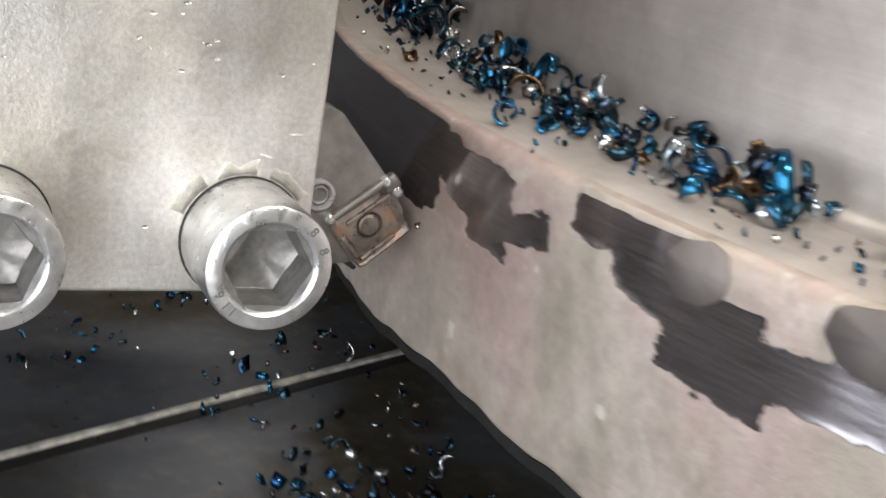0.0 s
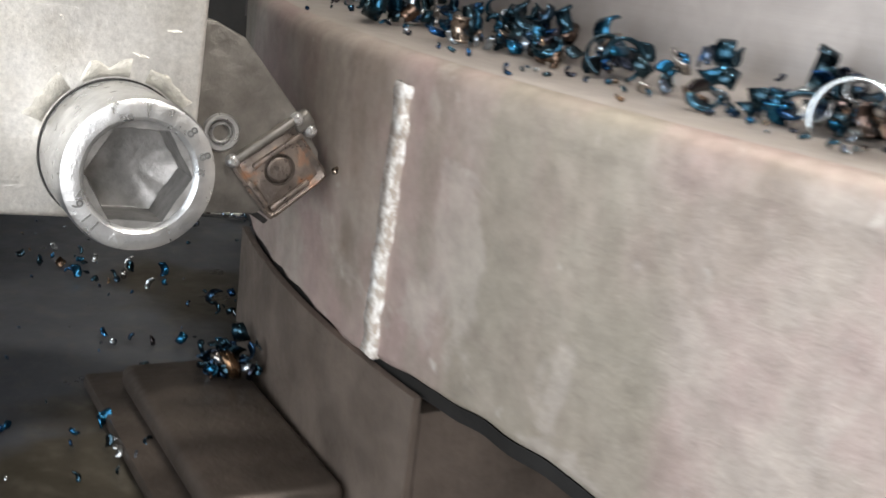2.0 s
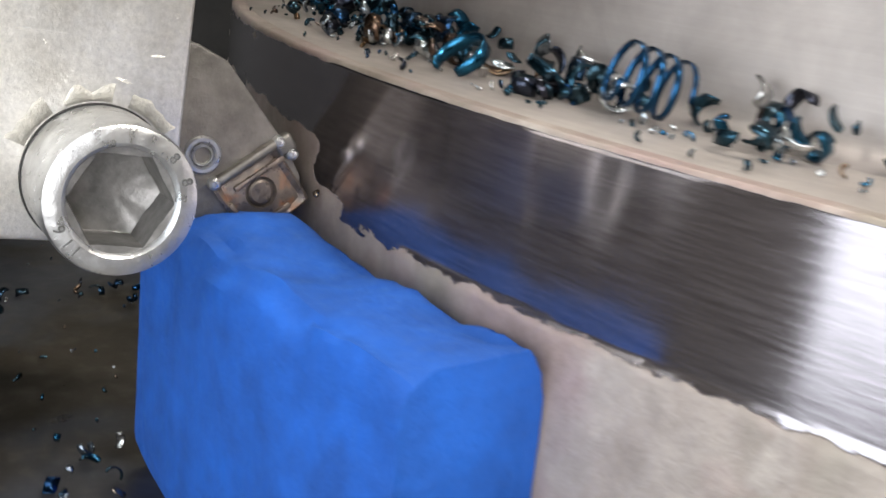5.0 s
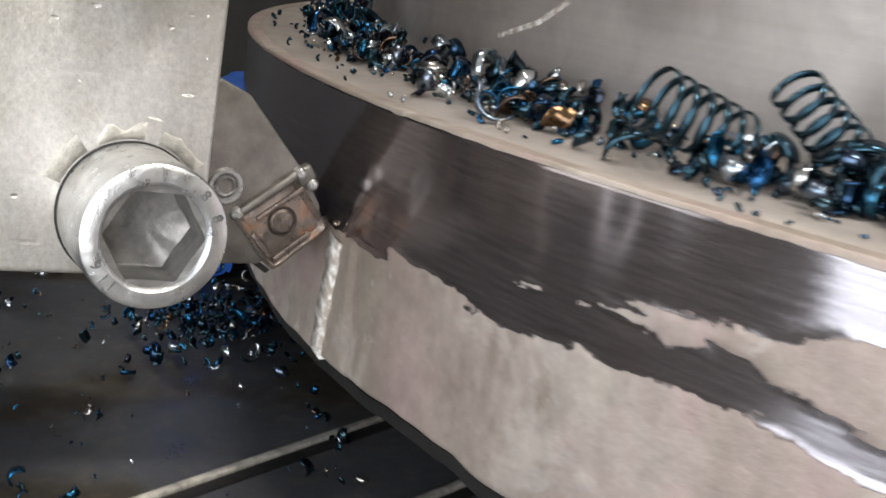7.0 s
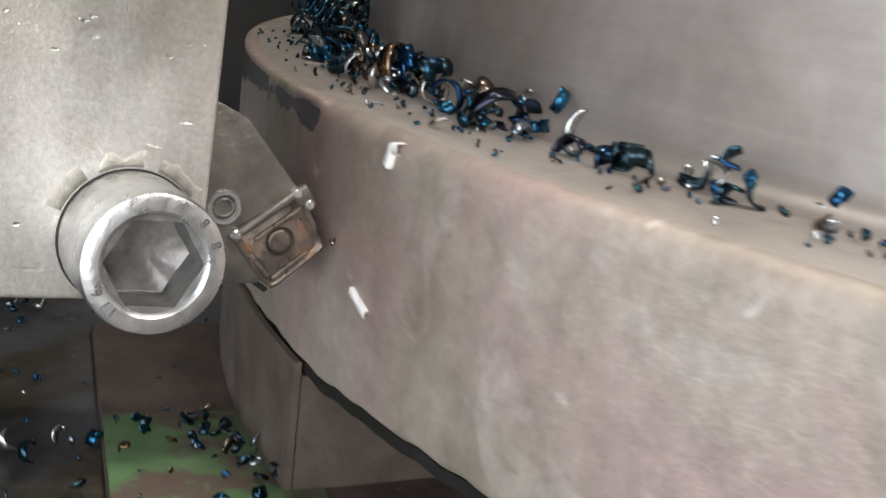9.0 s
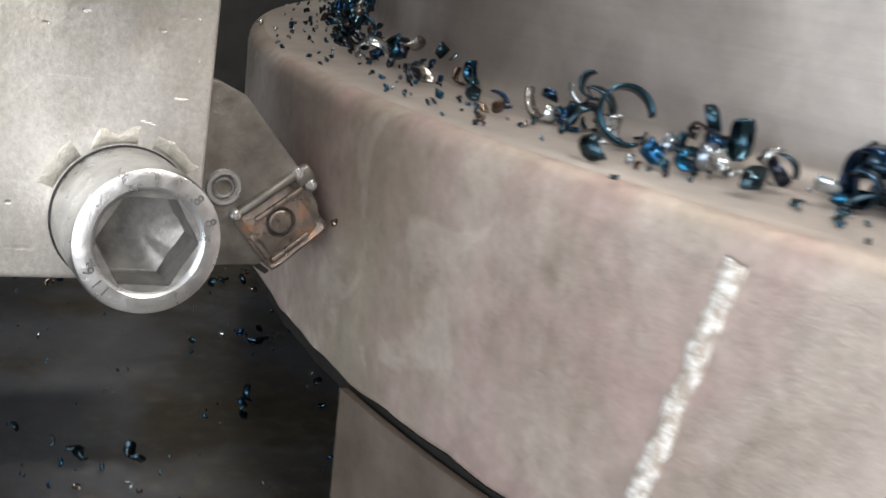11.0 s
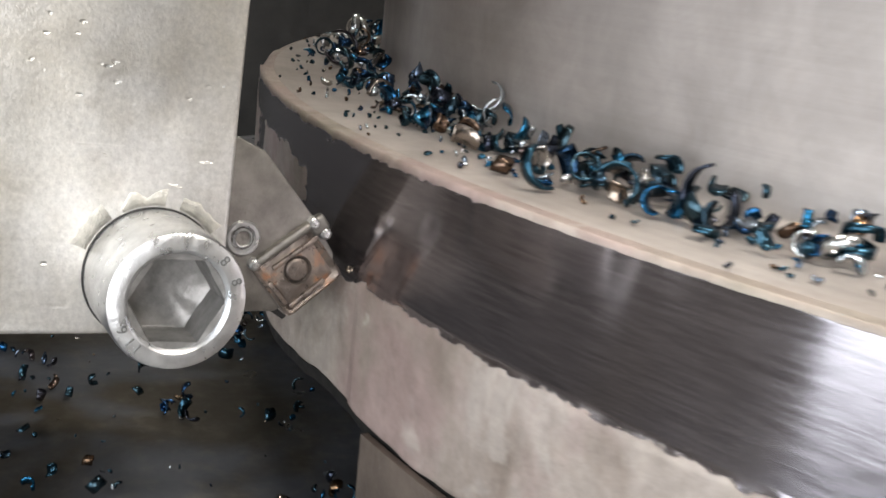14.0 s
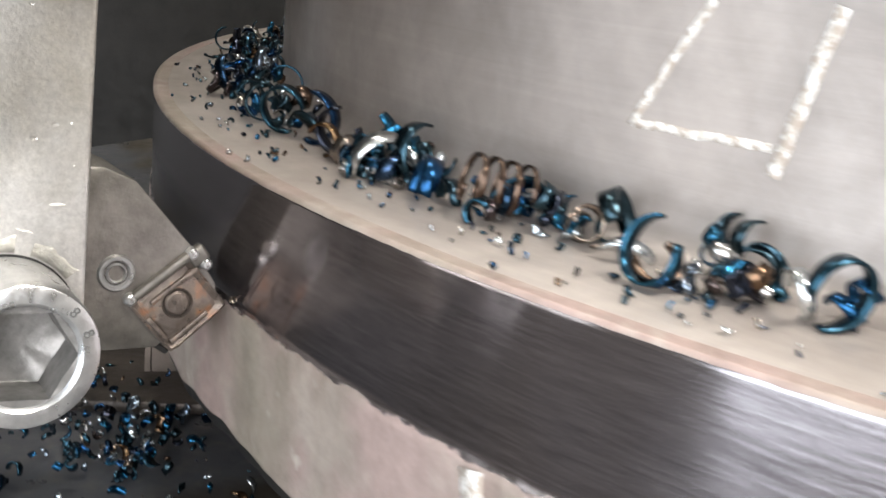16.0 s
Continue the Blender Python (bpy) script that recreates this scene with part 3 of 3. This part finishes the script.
    stroke("chalk_line", M_CHALKTHIN, "white chalk line", hub_r, [(144.6, 45), (142.4, 22.1), (144.5, 22.2), (146.8, 22.6)], 1.7, 8)
    stroke("chalk_line", M_CHALKTHIN, "white chalk line", hub_r, [(148.1, 46), (146.9, 18)], 2.6, 9)
    stroke("chalk_line", M_CHALKTHIN, "white chalk line", hub_r, [(-38.1, 13.6), (-35.6, 18.6), (-34.0, 24.3)], 1.2, 10)
    stroke("chalk_line", M_CHALKTHIN, "white chalk line", hub_r, [(-128.0, 27), (-127.5, 23.4), (-126.6, 23.8), (-126.0, 20)], 3.0, 11)
    for d0, z0, wd, hz, seed in ((-149.8, -5.0, 1.55, 6.0, 1), (-154.9, -5.5, 1.0, 5.5, 2)):
        vs, fs = [polar(d0, R_RIM + 0.0011, z0 / 1000)], []
        for k in range(40):
            a = 2 * math.pi * k / 40
            f = 1 + 0.16 * noise.noise((math.cos(a) * 1.6, math.sin(a) * 1.6, seed * 3.1))
            vs.append(polar(d0 + wd * f * math.cos(a), R_RIM + 0.0009, (z0 + hz * f * math.sin(a)) / 1000))
            vs.append(polar(d0 + wd * f * math.cos(a), R_RIM - 0.0012, (z0 + hz * f * math.sin(a)) / 1000))
        for k in range(40):
            n = (k + 1) % 40
            fs += [(0, 1 + 2 * k, 1 + 2 * n), (1 + 2 * k, 2 + 2 * k, 2 + 2 * n, 1 + 2 * n)]
        part("oil_spot", mesh_from("oil_spot", vs, fs, M_OIL), M_OIL, work, "dull grey oil spot", False)
    MOVING.append(work)
    return work


# ---------------------------------------------------------------- tool block and tool


def bolt_meshes():
    rim = [(0.0121, 0.0002), (0.0121, 0.0169), (0.0118, 0.0180), (0.0109, 0.0185), (0.0091, 0.0185), (0.0086, 0.0181), (0.0083, 0.0175)]
    head = lathe_me("screw_head", rim, M_BOLT, 72, 'y')
    bm = bmesh.new()
    rows = []
    for h, s in ((0.0176, 1.03), (0.0169, 1.0), (0.0092, 1.0), (0.0090, 0.97)):
        ring = []
        for q in range(36):
            a = 2 * math.pi * q / 36
            b = (a + math.pi / 6) % (math.pi / 3) - math.pi / 6
            r = 0.0070 / math.cos(b) * s * (1 + (0.03 * noise.noise((math.cos(a) * 3, math.sin(a) * 3, 5.5)) if s >= 1 else 0))
            ring.append(bm.verts.new((r * math.cos(a), -h, r * math.sin(a))))
        rows.append(ring)
    outer = [bm.verts.new((0.0084 * math.cos(2 * math.pi * q / 36), -0.0177, 0.0084 * math.sin(2 * math.pi * q / 36))) for q in range(36)]
    rows.insert(0, outer)
    for u, w in zip(rows, rows[1:]):
        for q in range(36):
            bm.faces.new((u[q], u[(q + 1) % 36], w[(q + 1) % 36], w[q]))
    c = bm.verts.new((0, -0.0087, 0))
    for q in range(36):
        bm.faces.new((rows[-1][q], rows[-1][(q + 1) % 36], c))
    bmesh.ops.recalc_face_normals(bm, faces=bm.faces[:])
    if bm.faces[0].normal.y > 0:
        bmesh.ops.reverse_faces(bm, faces=bm.faces[:])
    sock = bpy.data.meshes.new("hex_socket")
    bm.to_mesh(sock)
    bm.free()
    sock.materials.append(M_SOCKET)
    return head, sock


def letter(text, size, parent, m, material):
    cu = bpy.data.curves.new("stamped_mark", 'FONT')
    cu.body, cu.size, cu.extrude, cu.align_x, cu.align_y = text, size, 0.00012, 'CENTER', 'CENTER'
    tmp = bpy.data.objects.new("stamped_mark", cu)
    scene.collection.objects.link(tmp)
    me = bpy.data.meshes.new_from_object(tmp.evaluated_get(bpy.context.evaluated_depsgraph_get()))
    bpy.data.objects.remove(tmp)
    me.materials.clear()
    me.materials.append(material)
    return part("stamped_mark", me, material, parent, "", False, m)


def build_block():
    blk = thing("tool_block", "dented ground steel tool block with oil stains and cap screws", "tool holder", at=TOOL)
    body = prism_bm([(-0.0284, -0.0036), (-0.0284, 0.170), (-0.170, 0.170), (-0.170, -0.0036)], 0.0, 0.034, 0.0013, 3)
    part("block_body", body, M_BLOCK, blk)
    part("back_plate", box_bm(-0.168, -0.032, 0.0345, 0.085, 0.031, 0.168, 0.001), M_DARK, blk, "dark oiled rear plate")
    head, sock = bolt_meshes()
    # Thin dark ring round the foot of each screw.
    ring = lathe_me("seat_ring", [(0.0120, 0.0004), (0.01235, 0.0004), (0.0125, -0.0003)], M_DARK, 64, 'y')
    for x, z, turn in ((-0.0420, 0.0078, 30), (-0.0895, 0.0080, 21), (-0.0372, 0.0757, 43), (-0.0850, 0.0757, 12)):
        screw = part("cap_screw", head, M_BOLT, blk, "worn steel socket-head cap screw", True, pose(x, 0, z))
        part("seat_ring", ring, M_DARK, screw, "thin dark ring round the screw's foot", True)
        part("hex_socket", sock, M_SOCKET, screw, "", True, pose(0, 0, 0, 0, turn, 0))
        if turn == 30:
            for text, ang, flip in (("8", 45, 0), ("8", 21, 0), ("9", 208, 180), ("1", 222, 180), ("1", 232, 180)):
                a = radians(ang)
                letter(text, 0.0026, screw, pose(0.0103 * math.cos(a), -0.0186, 0.0103 * math.sin(a), 90, 90 - ang + flip, 0), M_STAMP)
    # scraped seat marks round the screws, and dents in the face
    for x, z in ((-0.0420, 0.0078), (-0.0372, 0.0757)):
        for a0, a1, r1 in ((38, 72, 0.0155), (84, 118, 0.0150), (128, 160, 0.0158)):
            v, f = [], []
            for k in range(13):
                a = radians(a0 + (a1 - a0) * k / 12)
                wob = 0.0016 * noise.noise((a * 7, r1 * 900, 1))
                v += [(x + r * math.cos(a), y, z + r * math.sin(a)) for r, y in ((0.0126, 0.0006), (0.0127, -0.00003), (r1 + wob - 0.0004, -0.00003), (r1 + wob + 0.0004, 0.0003))]
                if k:
                    f += [(4 * k - 4 + q, 4 * k - 3 + q, 4 * k + 1 + q, 4 * k + q) for q in range(3)]
            part("seat_mark", mesh_from("seat_mark", v, f, M_STAIN), M_STAIN, blk, "dull scraped mark", False)
    dent = lathe_me("dent", [(0.0, 0.00008), (0.00035, 0.0001), (0.00055, 0.00022), (0.00075, 0.0001), (0.0009, -0.0001)], M_BLOCK, 14, 'y')
    rnd = random.Random(8)
    marks = [(-0.0520, 0.0292), (-0.0314, 0.0354), (-0.0437, 0.0416), (-0.0634, 0.0305), (-0.0525, 0.0210), (-0.0660, 0.0012), (-0.0518, 0.0288)]
    marks += [(rnd.uniform(-0.12, -0.032), rnd.uniform(0.022, 0.12)) for _ in range(6)]
    for x, z in marks:
        if math.hypot(x + 0.042, z - 0.0078) > 0.016 and math.hypot(x + 0.0372, z - 0.0757) > 0.016:
            sx, sz = rnd.choice(((1.0, 1.0), (1.6, 0.6), (0.6, 0.6), (0.5, 0.9), (2.2, 0.45)))
            part("dent", dent, M_BLOCK, blk, "", True, pose(x, 0, z, 0, rnd.uniform(-25, 25), 0) @ Matrix.Diagonal((sx * 0.32, 0.3, sz * 0.28, 1)))
    part("dent", dent, M_BLOCK, blk, "", True, pose(-0.0339, 0, 0.0287) @ Matrix.Diagonal((1.6, 0.22, 0.3, 1)))
    part("dent", dent, M_BLOCK, blk, "", True, pose(-0.0391, 0, 0.0242, 0, 14, 0) @ Matrix.Diagonal((1.9, 0.22, 0.3, 1)))
    # cutting tool behind the block
    tool = thing("turning_tool", "brown steel turning tool with a square carbide insert", "cutting tool", at=TOOL)
    shank = [(-0.140, 0.0295), (-0.0165, 0.0290), (-0.0100, 0.0262), (0.0036, 0.0112), (0.0085, 0.0040), (0.0090, -0.0010), (-0.0040, -0.0098), (-0.0130, -0.0100), (-0.140, -0.0095)]
    part("shank", prism_bm(shank, 0.0366, 0.062, 0.0006, 2), M_TOOL, tool)
    # square insert with a raised rim, a chip groove and a centre hole
    bm = bmesh.new()
    rows = []
    for s, y in ((1.0, 0.0405), (1.0, 0.0362), (0.93, 0.0358), (0.80, 0.0366), (0.62, 0.0360)):
        ring = []
        for q in range(48):
            a = 2 * math.pi * q / 48
            b = a % (math.pi / 2) - math.pi / 4
            r = min(0.00794 / math.cos(b), 0.01075) * s
            a2 = a - radians(4)
            ring.append(bm.verts.new((r * math.cos(a2), y, r * math.sin(a2))))
        rows.append(ring)
    for rr, y in ((0.0034, 0.0359), (0.0030, 0.0366)):
        rows.append([bm.verts.new((rr * math.cos(2 * math.pi * q / 48 - radians(4)), y, rr * math.sin(2 * math.pi * q / 48 - radians(4)))) for q in range(48)])
    for u, w in zip(rows, rows[1:]):
        for q in range(48):
            bm.faces.new((u[q], u[(q + 1) % 48], w[(q + 1) % 48], w[q]))
    bm.faces.new(rows[-1])
    bmesh.ops.recalc_face_normals(bm, faces=bm.faces[:])
    part("carbide_insert", bm, M_INSERT, tool, "coated square carbide insert, worn copper-brown")
    part("pin_head", lathe_me("pin_head", [(0.0, -0.0358), (0.0022, -0.0358), (0.0026, -0.0361), (0.0027, -0.0375)], M_INSERT, 32, 'y'), M_INSERT, tool)
    # raised clamp rib along the insert's upper side, with rounded ends
    rib = box_bm(-0.0085, 0.0075, 0.0349, 0.0380, -0.0010, 0.0010, 0.0008, 3)
    part("clamp_rib", rib, M_TOOL, tool, "", True, pose(-0.0036, 0, 0.0062, 0, -38, 0))
    part("chip_ridge", box_bm(-0.0062, 0.0062, 0.0352, 0.0370, -0.0006, 0.0006, 0.0004, 2), M_INSERT, tool, "", True, pose(-0.0010, 0, 0.0040, 0, -38, 0))
    part("chip_ridge", box_bm(-0.0050, 0.0050, 0.0354, 0.0370, -0.0006, 0.0006, 0.0004, 2), M_INSERT, tool, "copper-brown worn ridge", True, pose(0.0028, 0, -0.0052, 0, -40, 0))
    part("chip_ridge", box_bm(-0.0034, 0.0034, 0.0354, 0.0370, -0.0006, 0.0006, 0.0004, 2), M_INSERT, tool, "copper-brown worn ridge", True, pose(-0.0042, 0, -0.0054, 0, 48, 0))
    for x, z in ((-0.0102, 0.0012), (0.0025, 0.0108), (0.0056, 0.0086)):
        part("clamp_bead", lathe_me("clamp_bead", [(0.0, -0.0346), (0.0008, -0.0347), (0.0013, -0.0352), (0.0015, -0.0370)], M_BOLT, 16, 'y'), M_BOLT, tool, "", True, pose(x, 0, z))
    part("clamp_nose", box_bm(-0.0022, 0.0022, 0.0350, 0.0380, -0.002, 0.002, 0.0009, 3), M_TOOL, tool, "", True, pose(0.0038, 0, 0.0104, 0, -38, 0))
    part("seat_shim", prism_bm([(-0.0072, -0.0086), (-0.0005, -0.0128), (0.0004, -0.0120), (-0.0062, -0.0074)], 0.0405, 0.046, 0.0002, 1), M_DARK, tool)
    part("small_screw", lathe_me("small_screw", [(0.0040, -0.0378), (0.0040, -0.0366), (0.0036, -0.0360), (0.0029, -0.0360), (0.0026, -0.0366), (0.0022, -0.0366), (0.0018, -0.0360), (0.0014, -0.0372), (0.0, -0.0374)], M_BOLT, 40, 'y'), M_BOLT, tool, "", True, pose(-0.0132, 0, 0.0068))
    return blk


# ---------------------------------------------------------------- chips


def curl(rnd, radius, width, sweep, pitch, thick=0.00022, seg=14):
    """One curled chip: a ribbon bent along a short helix. Gives vertices and faces."""
    v, f = [], []
    flare = rnd.uniform(-0.25, 0.3)
    for i in range(seg + 1):
        u = i / seg
        a = sweep * u
        r = radius * (1 + flare * u)
        for dr, dz in ((-thick, -width / 2), (thick, -width / 2), (thick, width / 2), (-thick, width / 2)):
            w = 1 - 0.35 * (2 * u - 1) ** 4
            v.append(Vector(((r + dr) * math.cos(a), (r + dr) * math.sin(a), dz * w + pitch * u)))
        if i:
            b = 4 * i
            for q in range(4):
                f.append((b - 4 + q, b - 4 + (q + 1) % 4, b + (q + 1) % 4, b + q))
    f += [(3, 2, 1, 0), (4 * seg, 4 * seg + 1, 4 * seg + 2, 4 * seg + 3)]
    return v, f


def random_turn(rnd):
    return Euler((rnd.uniform(0, 6.28), rnd.uniform(0, 6.28), rnd.uniform(0, 6.28))).to_matrix()


def chip_pile(name, label, spots, material, seed, at=None):
    """Uncounted chips as one object; spots are (place, size, lift)."""
    rnd = random.Random(seed)
    verts, faces = [], []
    for place, size, lift in spots:
        v, f = curl(rnd, size * rnd.uniform(0.55, 1.1), size * rnd.uniform(0.8, 1.6), rnd.uniform(1.2, 3.8), size * rnd.uniform(-0.9, 0.9), seg=10)
        m = random_turn(rnd)
        v = [m @ p for p in v]
        low = min(p.z for p in v)
        base = len(verts)
        verts += [p + place + Vector((0, 0, lift - low)) for p in v]
        faces += [tuple(base + q for q in face) for face in f]
    ob = new(name, mesh_from(name, verts, faces, material))
    tagged(ob, label, "metal chips", "", "stuff")
    MOVING.append(ob)
    return ob


def ledge_density(deg):
    d = (deg + 180) % 360 - 180
    if 5 < d < 48:
        return 0.3
    if 48 <= d < 88:
        return 0.55
    if -48 < d < -12 or d > 125:
        return 1.25
    return 0.95


def build_chips():
    rnd = random.Random(11)
    spots = []
    while len(spots) < 2300:
        d = rnd.uniform(-180, 180)
        clump = 0.55 + 1.1 * noise.noise((d * 0.28, 3.3, 0))
        if rnd.random() > ledge_density(d) * clump * 0.7:
            continue
        r = min(0.409, max(R_HUB + 0.004, rnd.gauss(0.3885, 0.0062)))
        lift = 0.0005 + max(0, rnd.uniform(-0.004, 0.007)) * (0.9 if r < 0.392 else 0.2)
        spots.append((polar(d, r, 0), rnd.uniform(0.0014, 0.0034), lift))
    chip_pile("flange_chips", "curled blue and straw steel chips heaped on the flange", spots, M_CHIP, 5)
    spots = []
    for _ in range(1000):
        spots.append((polar(rnd.uniform(0, 360), min(0.416, max(0.386, rnd.gauss(0.400, 0.007))), 0), rnd.uniform(0.0004, 0.0010), 0.0005))
    chip_pile("flange_crumbs", "tiny bright steel crumbs scattered on the flange", spots, M_CHIP, 6)
    spots = []
    while len(spots) < 1300:
        d = rnd.uniform(0, 360)
        r = rnd.uniform(0.395, 0.52)
        if noise.noise((math.cos(radians(d)) * r * 28, math.sin(radians(d)) * r * 28, 9.1)) < 0.1:
            continue
        spots.append((polar(d, r, Z_TAB), rnd.uniform(0.0008, 0.0026), 0.0010))
    for _ in range(800):
        spots.append((polar(rnd.uniform(0, 360), rnd.uniform(0.395, 0.50), Z_TAB), rnd.uniform(0.0003, 0.0007), 0.0010))
    for c, r0, k in ((-165, 0.425, 110), (-112, 0.450, 90), (-55, 0.425, 230), (-4, 0.430, 110), (-30, 0.44, 60), (68, 0.440, 150), (95, 0.42, 50), (120, 0.43, 160)):
        for _ in range(k):
            spots.append((polar(rnd.gauss(c, 3.2), max(0.395, rnd.gauss(r0, 0.014)), Z_TAB), rnd.uniform(0.0011, 0.0027), 0.0010 + max(0, rnd.uniform(-0.003, 0.005))))
    for _ in range(45):
        spots.append((polar(rnd.gauss(-135.5, 0.7), rnd.gauss(0.428, 0.004), Z_TAB + 0.0100), rnd.uniform(0.0014, 0.0034), 0.0004 + max(0, rnd.uniform(-0.003, 0.004))))
    chip_pile("table_chips", "dark blue and gold steel chips strewn over the chuck table", spots, M_CHIP, 7)
    # larger curls, each a thing of its own
    shapes = []
    for k in range(6):
        size = (0.0036, 0.0044, 0.0050, 0.0040, 0.0060, 0.0032)[k]
        v, f = curl(rnd, size, size * 0.62, (4.4, 3.2, 5.0, 2.4, 3.6, 9.0)[k], size * (0.3, 0.6, 0.2, 0.8, 0.3, 1.9)[k], 0.0003, 26)
        shapes.append(mesh_from("steel_curl", v, f, M_CHIP))
    for k in range(190):
        d = rnd.uniform(0, 360)
        while rnd.random() > ledge_density(d) * 0.6:
            d = rnd.uniform(0, 360)
        me = shapes[k % 6]
        t = random_turn(rnd) if rnd.random() < 0.5 else Euler((rnd.gauss(1.57, 0.4), 0, rnd.uniform(0, 6.28))).to_matrix()
        low = min((t @ v.co).z for v in me.vertices)
        put_curl = new("steel_curl", me)
        # the curl's own turn and place are held by its mesh's parent pose at rest
        REST[put_curl] = Matrix.Translation(polar(d, max(0.385, rnd.gauss(0.391, 0.005)), 0.0006 - low)) @ t.to_4x4()
        tagged(put_curl, "large curled blue-tempered steel chip lying on the flange", "metal chip", "large curled chips on the flange")
        MOVING.append(put_curl)


def build_coils():
    """Long springy chips of many turns, leaning on the hub."""
    rnd = random.Random(21)
    for d, h, turns, rad, tilt in ((-22.0, 0.0085, 5, 0.0048, 50), (-25.0, 0.006, 6, 0.0054, 70), (-17.0, 0.007, 5, 0.0040, 60), (-64, 0.006, 4, 0.0056, 75), (140, 0.006, 4, 0.0052, 75)):
        v, f = curl(rnd, rad, 0.0013, 6.28 * turns, 0.0033 * turns, 0.0002, 20 * turns)
        ob = new("coil_chip", mesh_from("coil_chip", v, f, M_CHIP))
        REST[ob] = Matrix.Translation(polar(d, R_HUB + 0.0085, h)) @ pose(0, 0, 0, tilt, 10, d + 60)
        tagged(ob, "long coiled steel chip leaning on the hub", "metal chip", "coiled chips against the hub")
        MOVING.append(ob)


def build_blue_support():
    """A blue painted support at a jaw's place on the chuck table, shaped like a folded cloth."""
    bm = bmesh.new()
    cols = []
    for i in range(29):
        d = -77.0 + 14.5 * i / 28
        ring = []
        for k in range(40):
            u = 2 * math.pi * k / 40
            cu, su = math.cos(u), math.sin(u)
            x = math.copysign(abs(cu) ** 0.35, cu) * 0.0150
            z = math.copysign(abs(su) ** 0.35, su) * 0.0330
            fold = 0.0016 * noise.noise(Vector((d * 0.35, u * 2.2, 2.2))) + 0.0007 * noise.noise(Vector((d * 1.3, u * 5, 5.2)))
            ring.append(bm.verts.new(polar(d, 0.4346 + x + fold * (x > 0), max(Z_TAB + 0.0004, Z_TAB + 0.0335 + z + 2 * fold))))
        cols.append(ring)
    for a, b in zip(cols, cols[1:]):
        for k in range(40):
            bm.faces.new((a[k], a[(k + 1) % 40], b[(k + 1) % 40], b[k]))
    bm.faces.new(cols[0][::-1])
    bm.faces.new(cols[-1])
    bmesh.ops.recalc_face_normals(bm, faces=bm.faces[:])
    ob = part("blue_rag", bm, M_BLUE, None)
    tagged(ob, "blue painted support beside the flange on the chuck table, shaped like folded cloth", "rag")
    MOVING.append(ob)


def build_fresh_chip():
    rnd = random.Random(3)
    v, f = curl(rnd, 0.0009, 0.0011, 4.4, 0.0008, 0.00015, 16)
    ob = new("fresh_chip", mesh_from("fresh_chip", v, f, M_GOLDCHIP))
    ob.matrix_world = TOOL @ pose(0.0118, 0.0348, 0.0004, 60, 20, 10)
    tagged(ob, "small pale chip curling off the insert", "metal chip")


REST = {}


def motions():
    """The chuck and all that rides on it turn steadily; all else stands still."""
    for ob in MOVING:
        rest = REST.get(ob, ob.matrix_basis.copy())
        walk(ob, [(0.5 * k, Matrix.Rotation(SPIN * 0.5 * k, 4, 'Z') @ rest) for k in range(33)])


build_hall()
build_machine()
build_column()
build_table()
build_jaws()
build_work()
build_block()
build_chips()
build_coils()
build_blue_support()
build_fresh_chip()
motions()
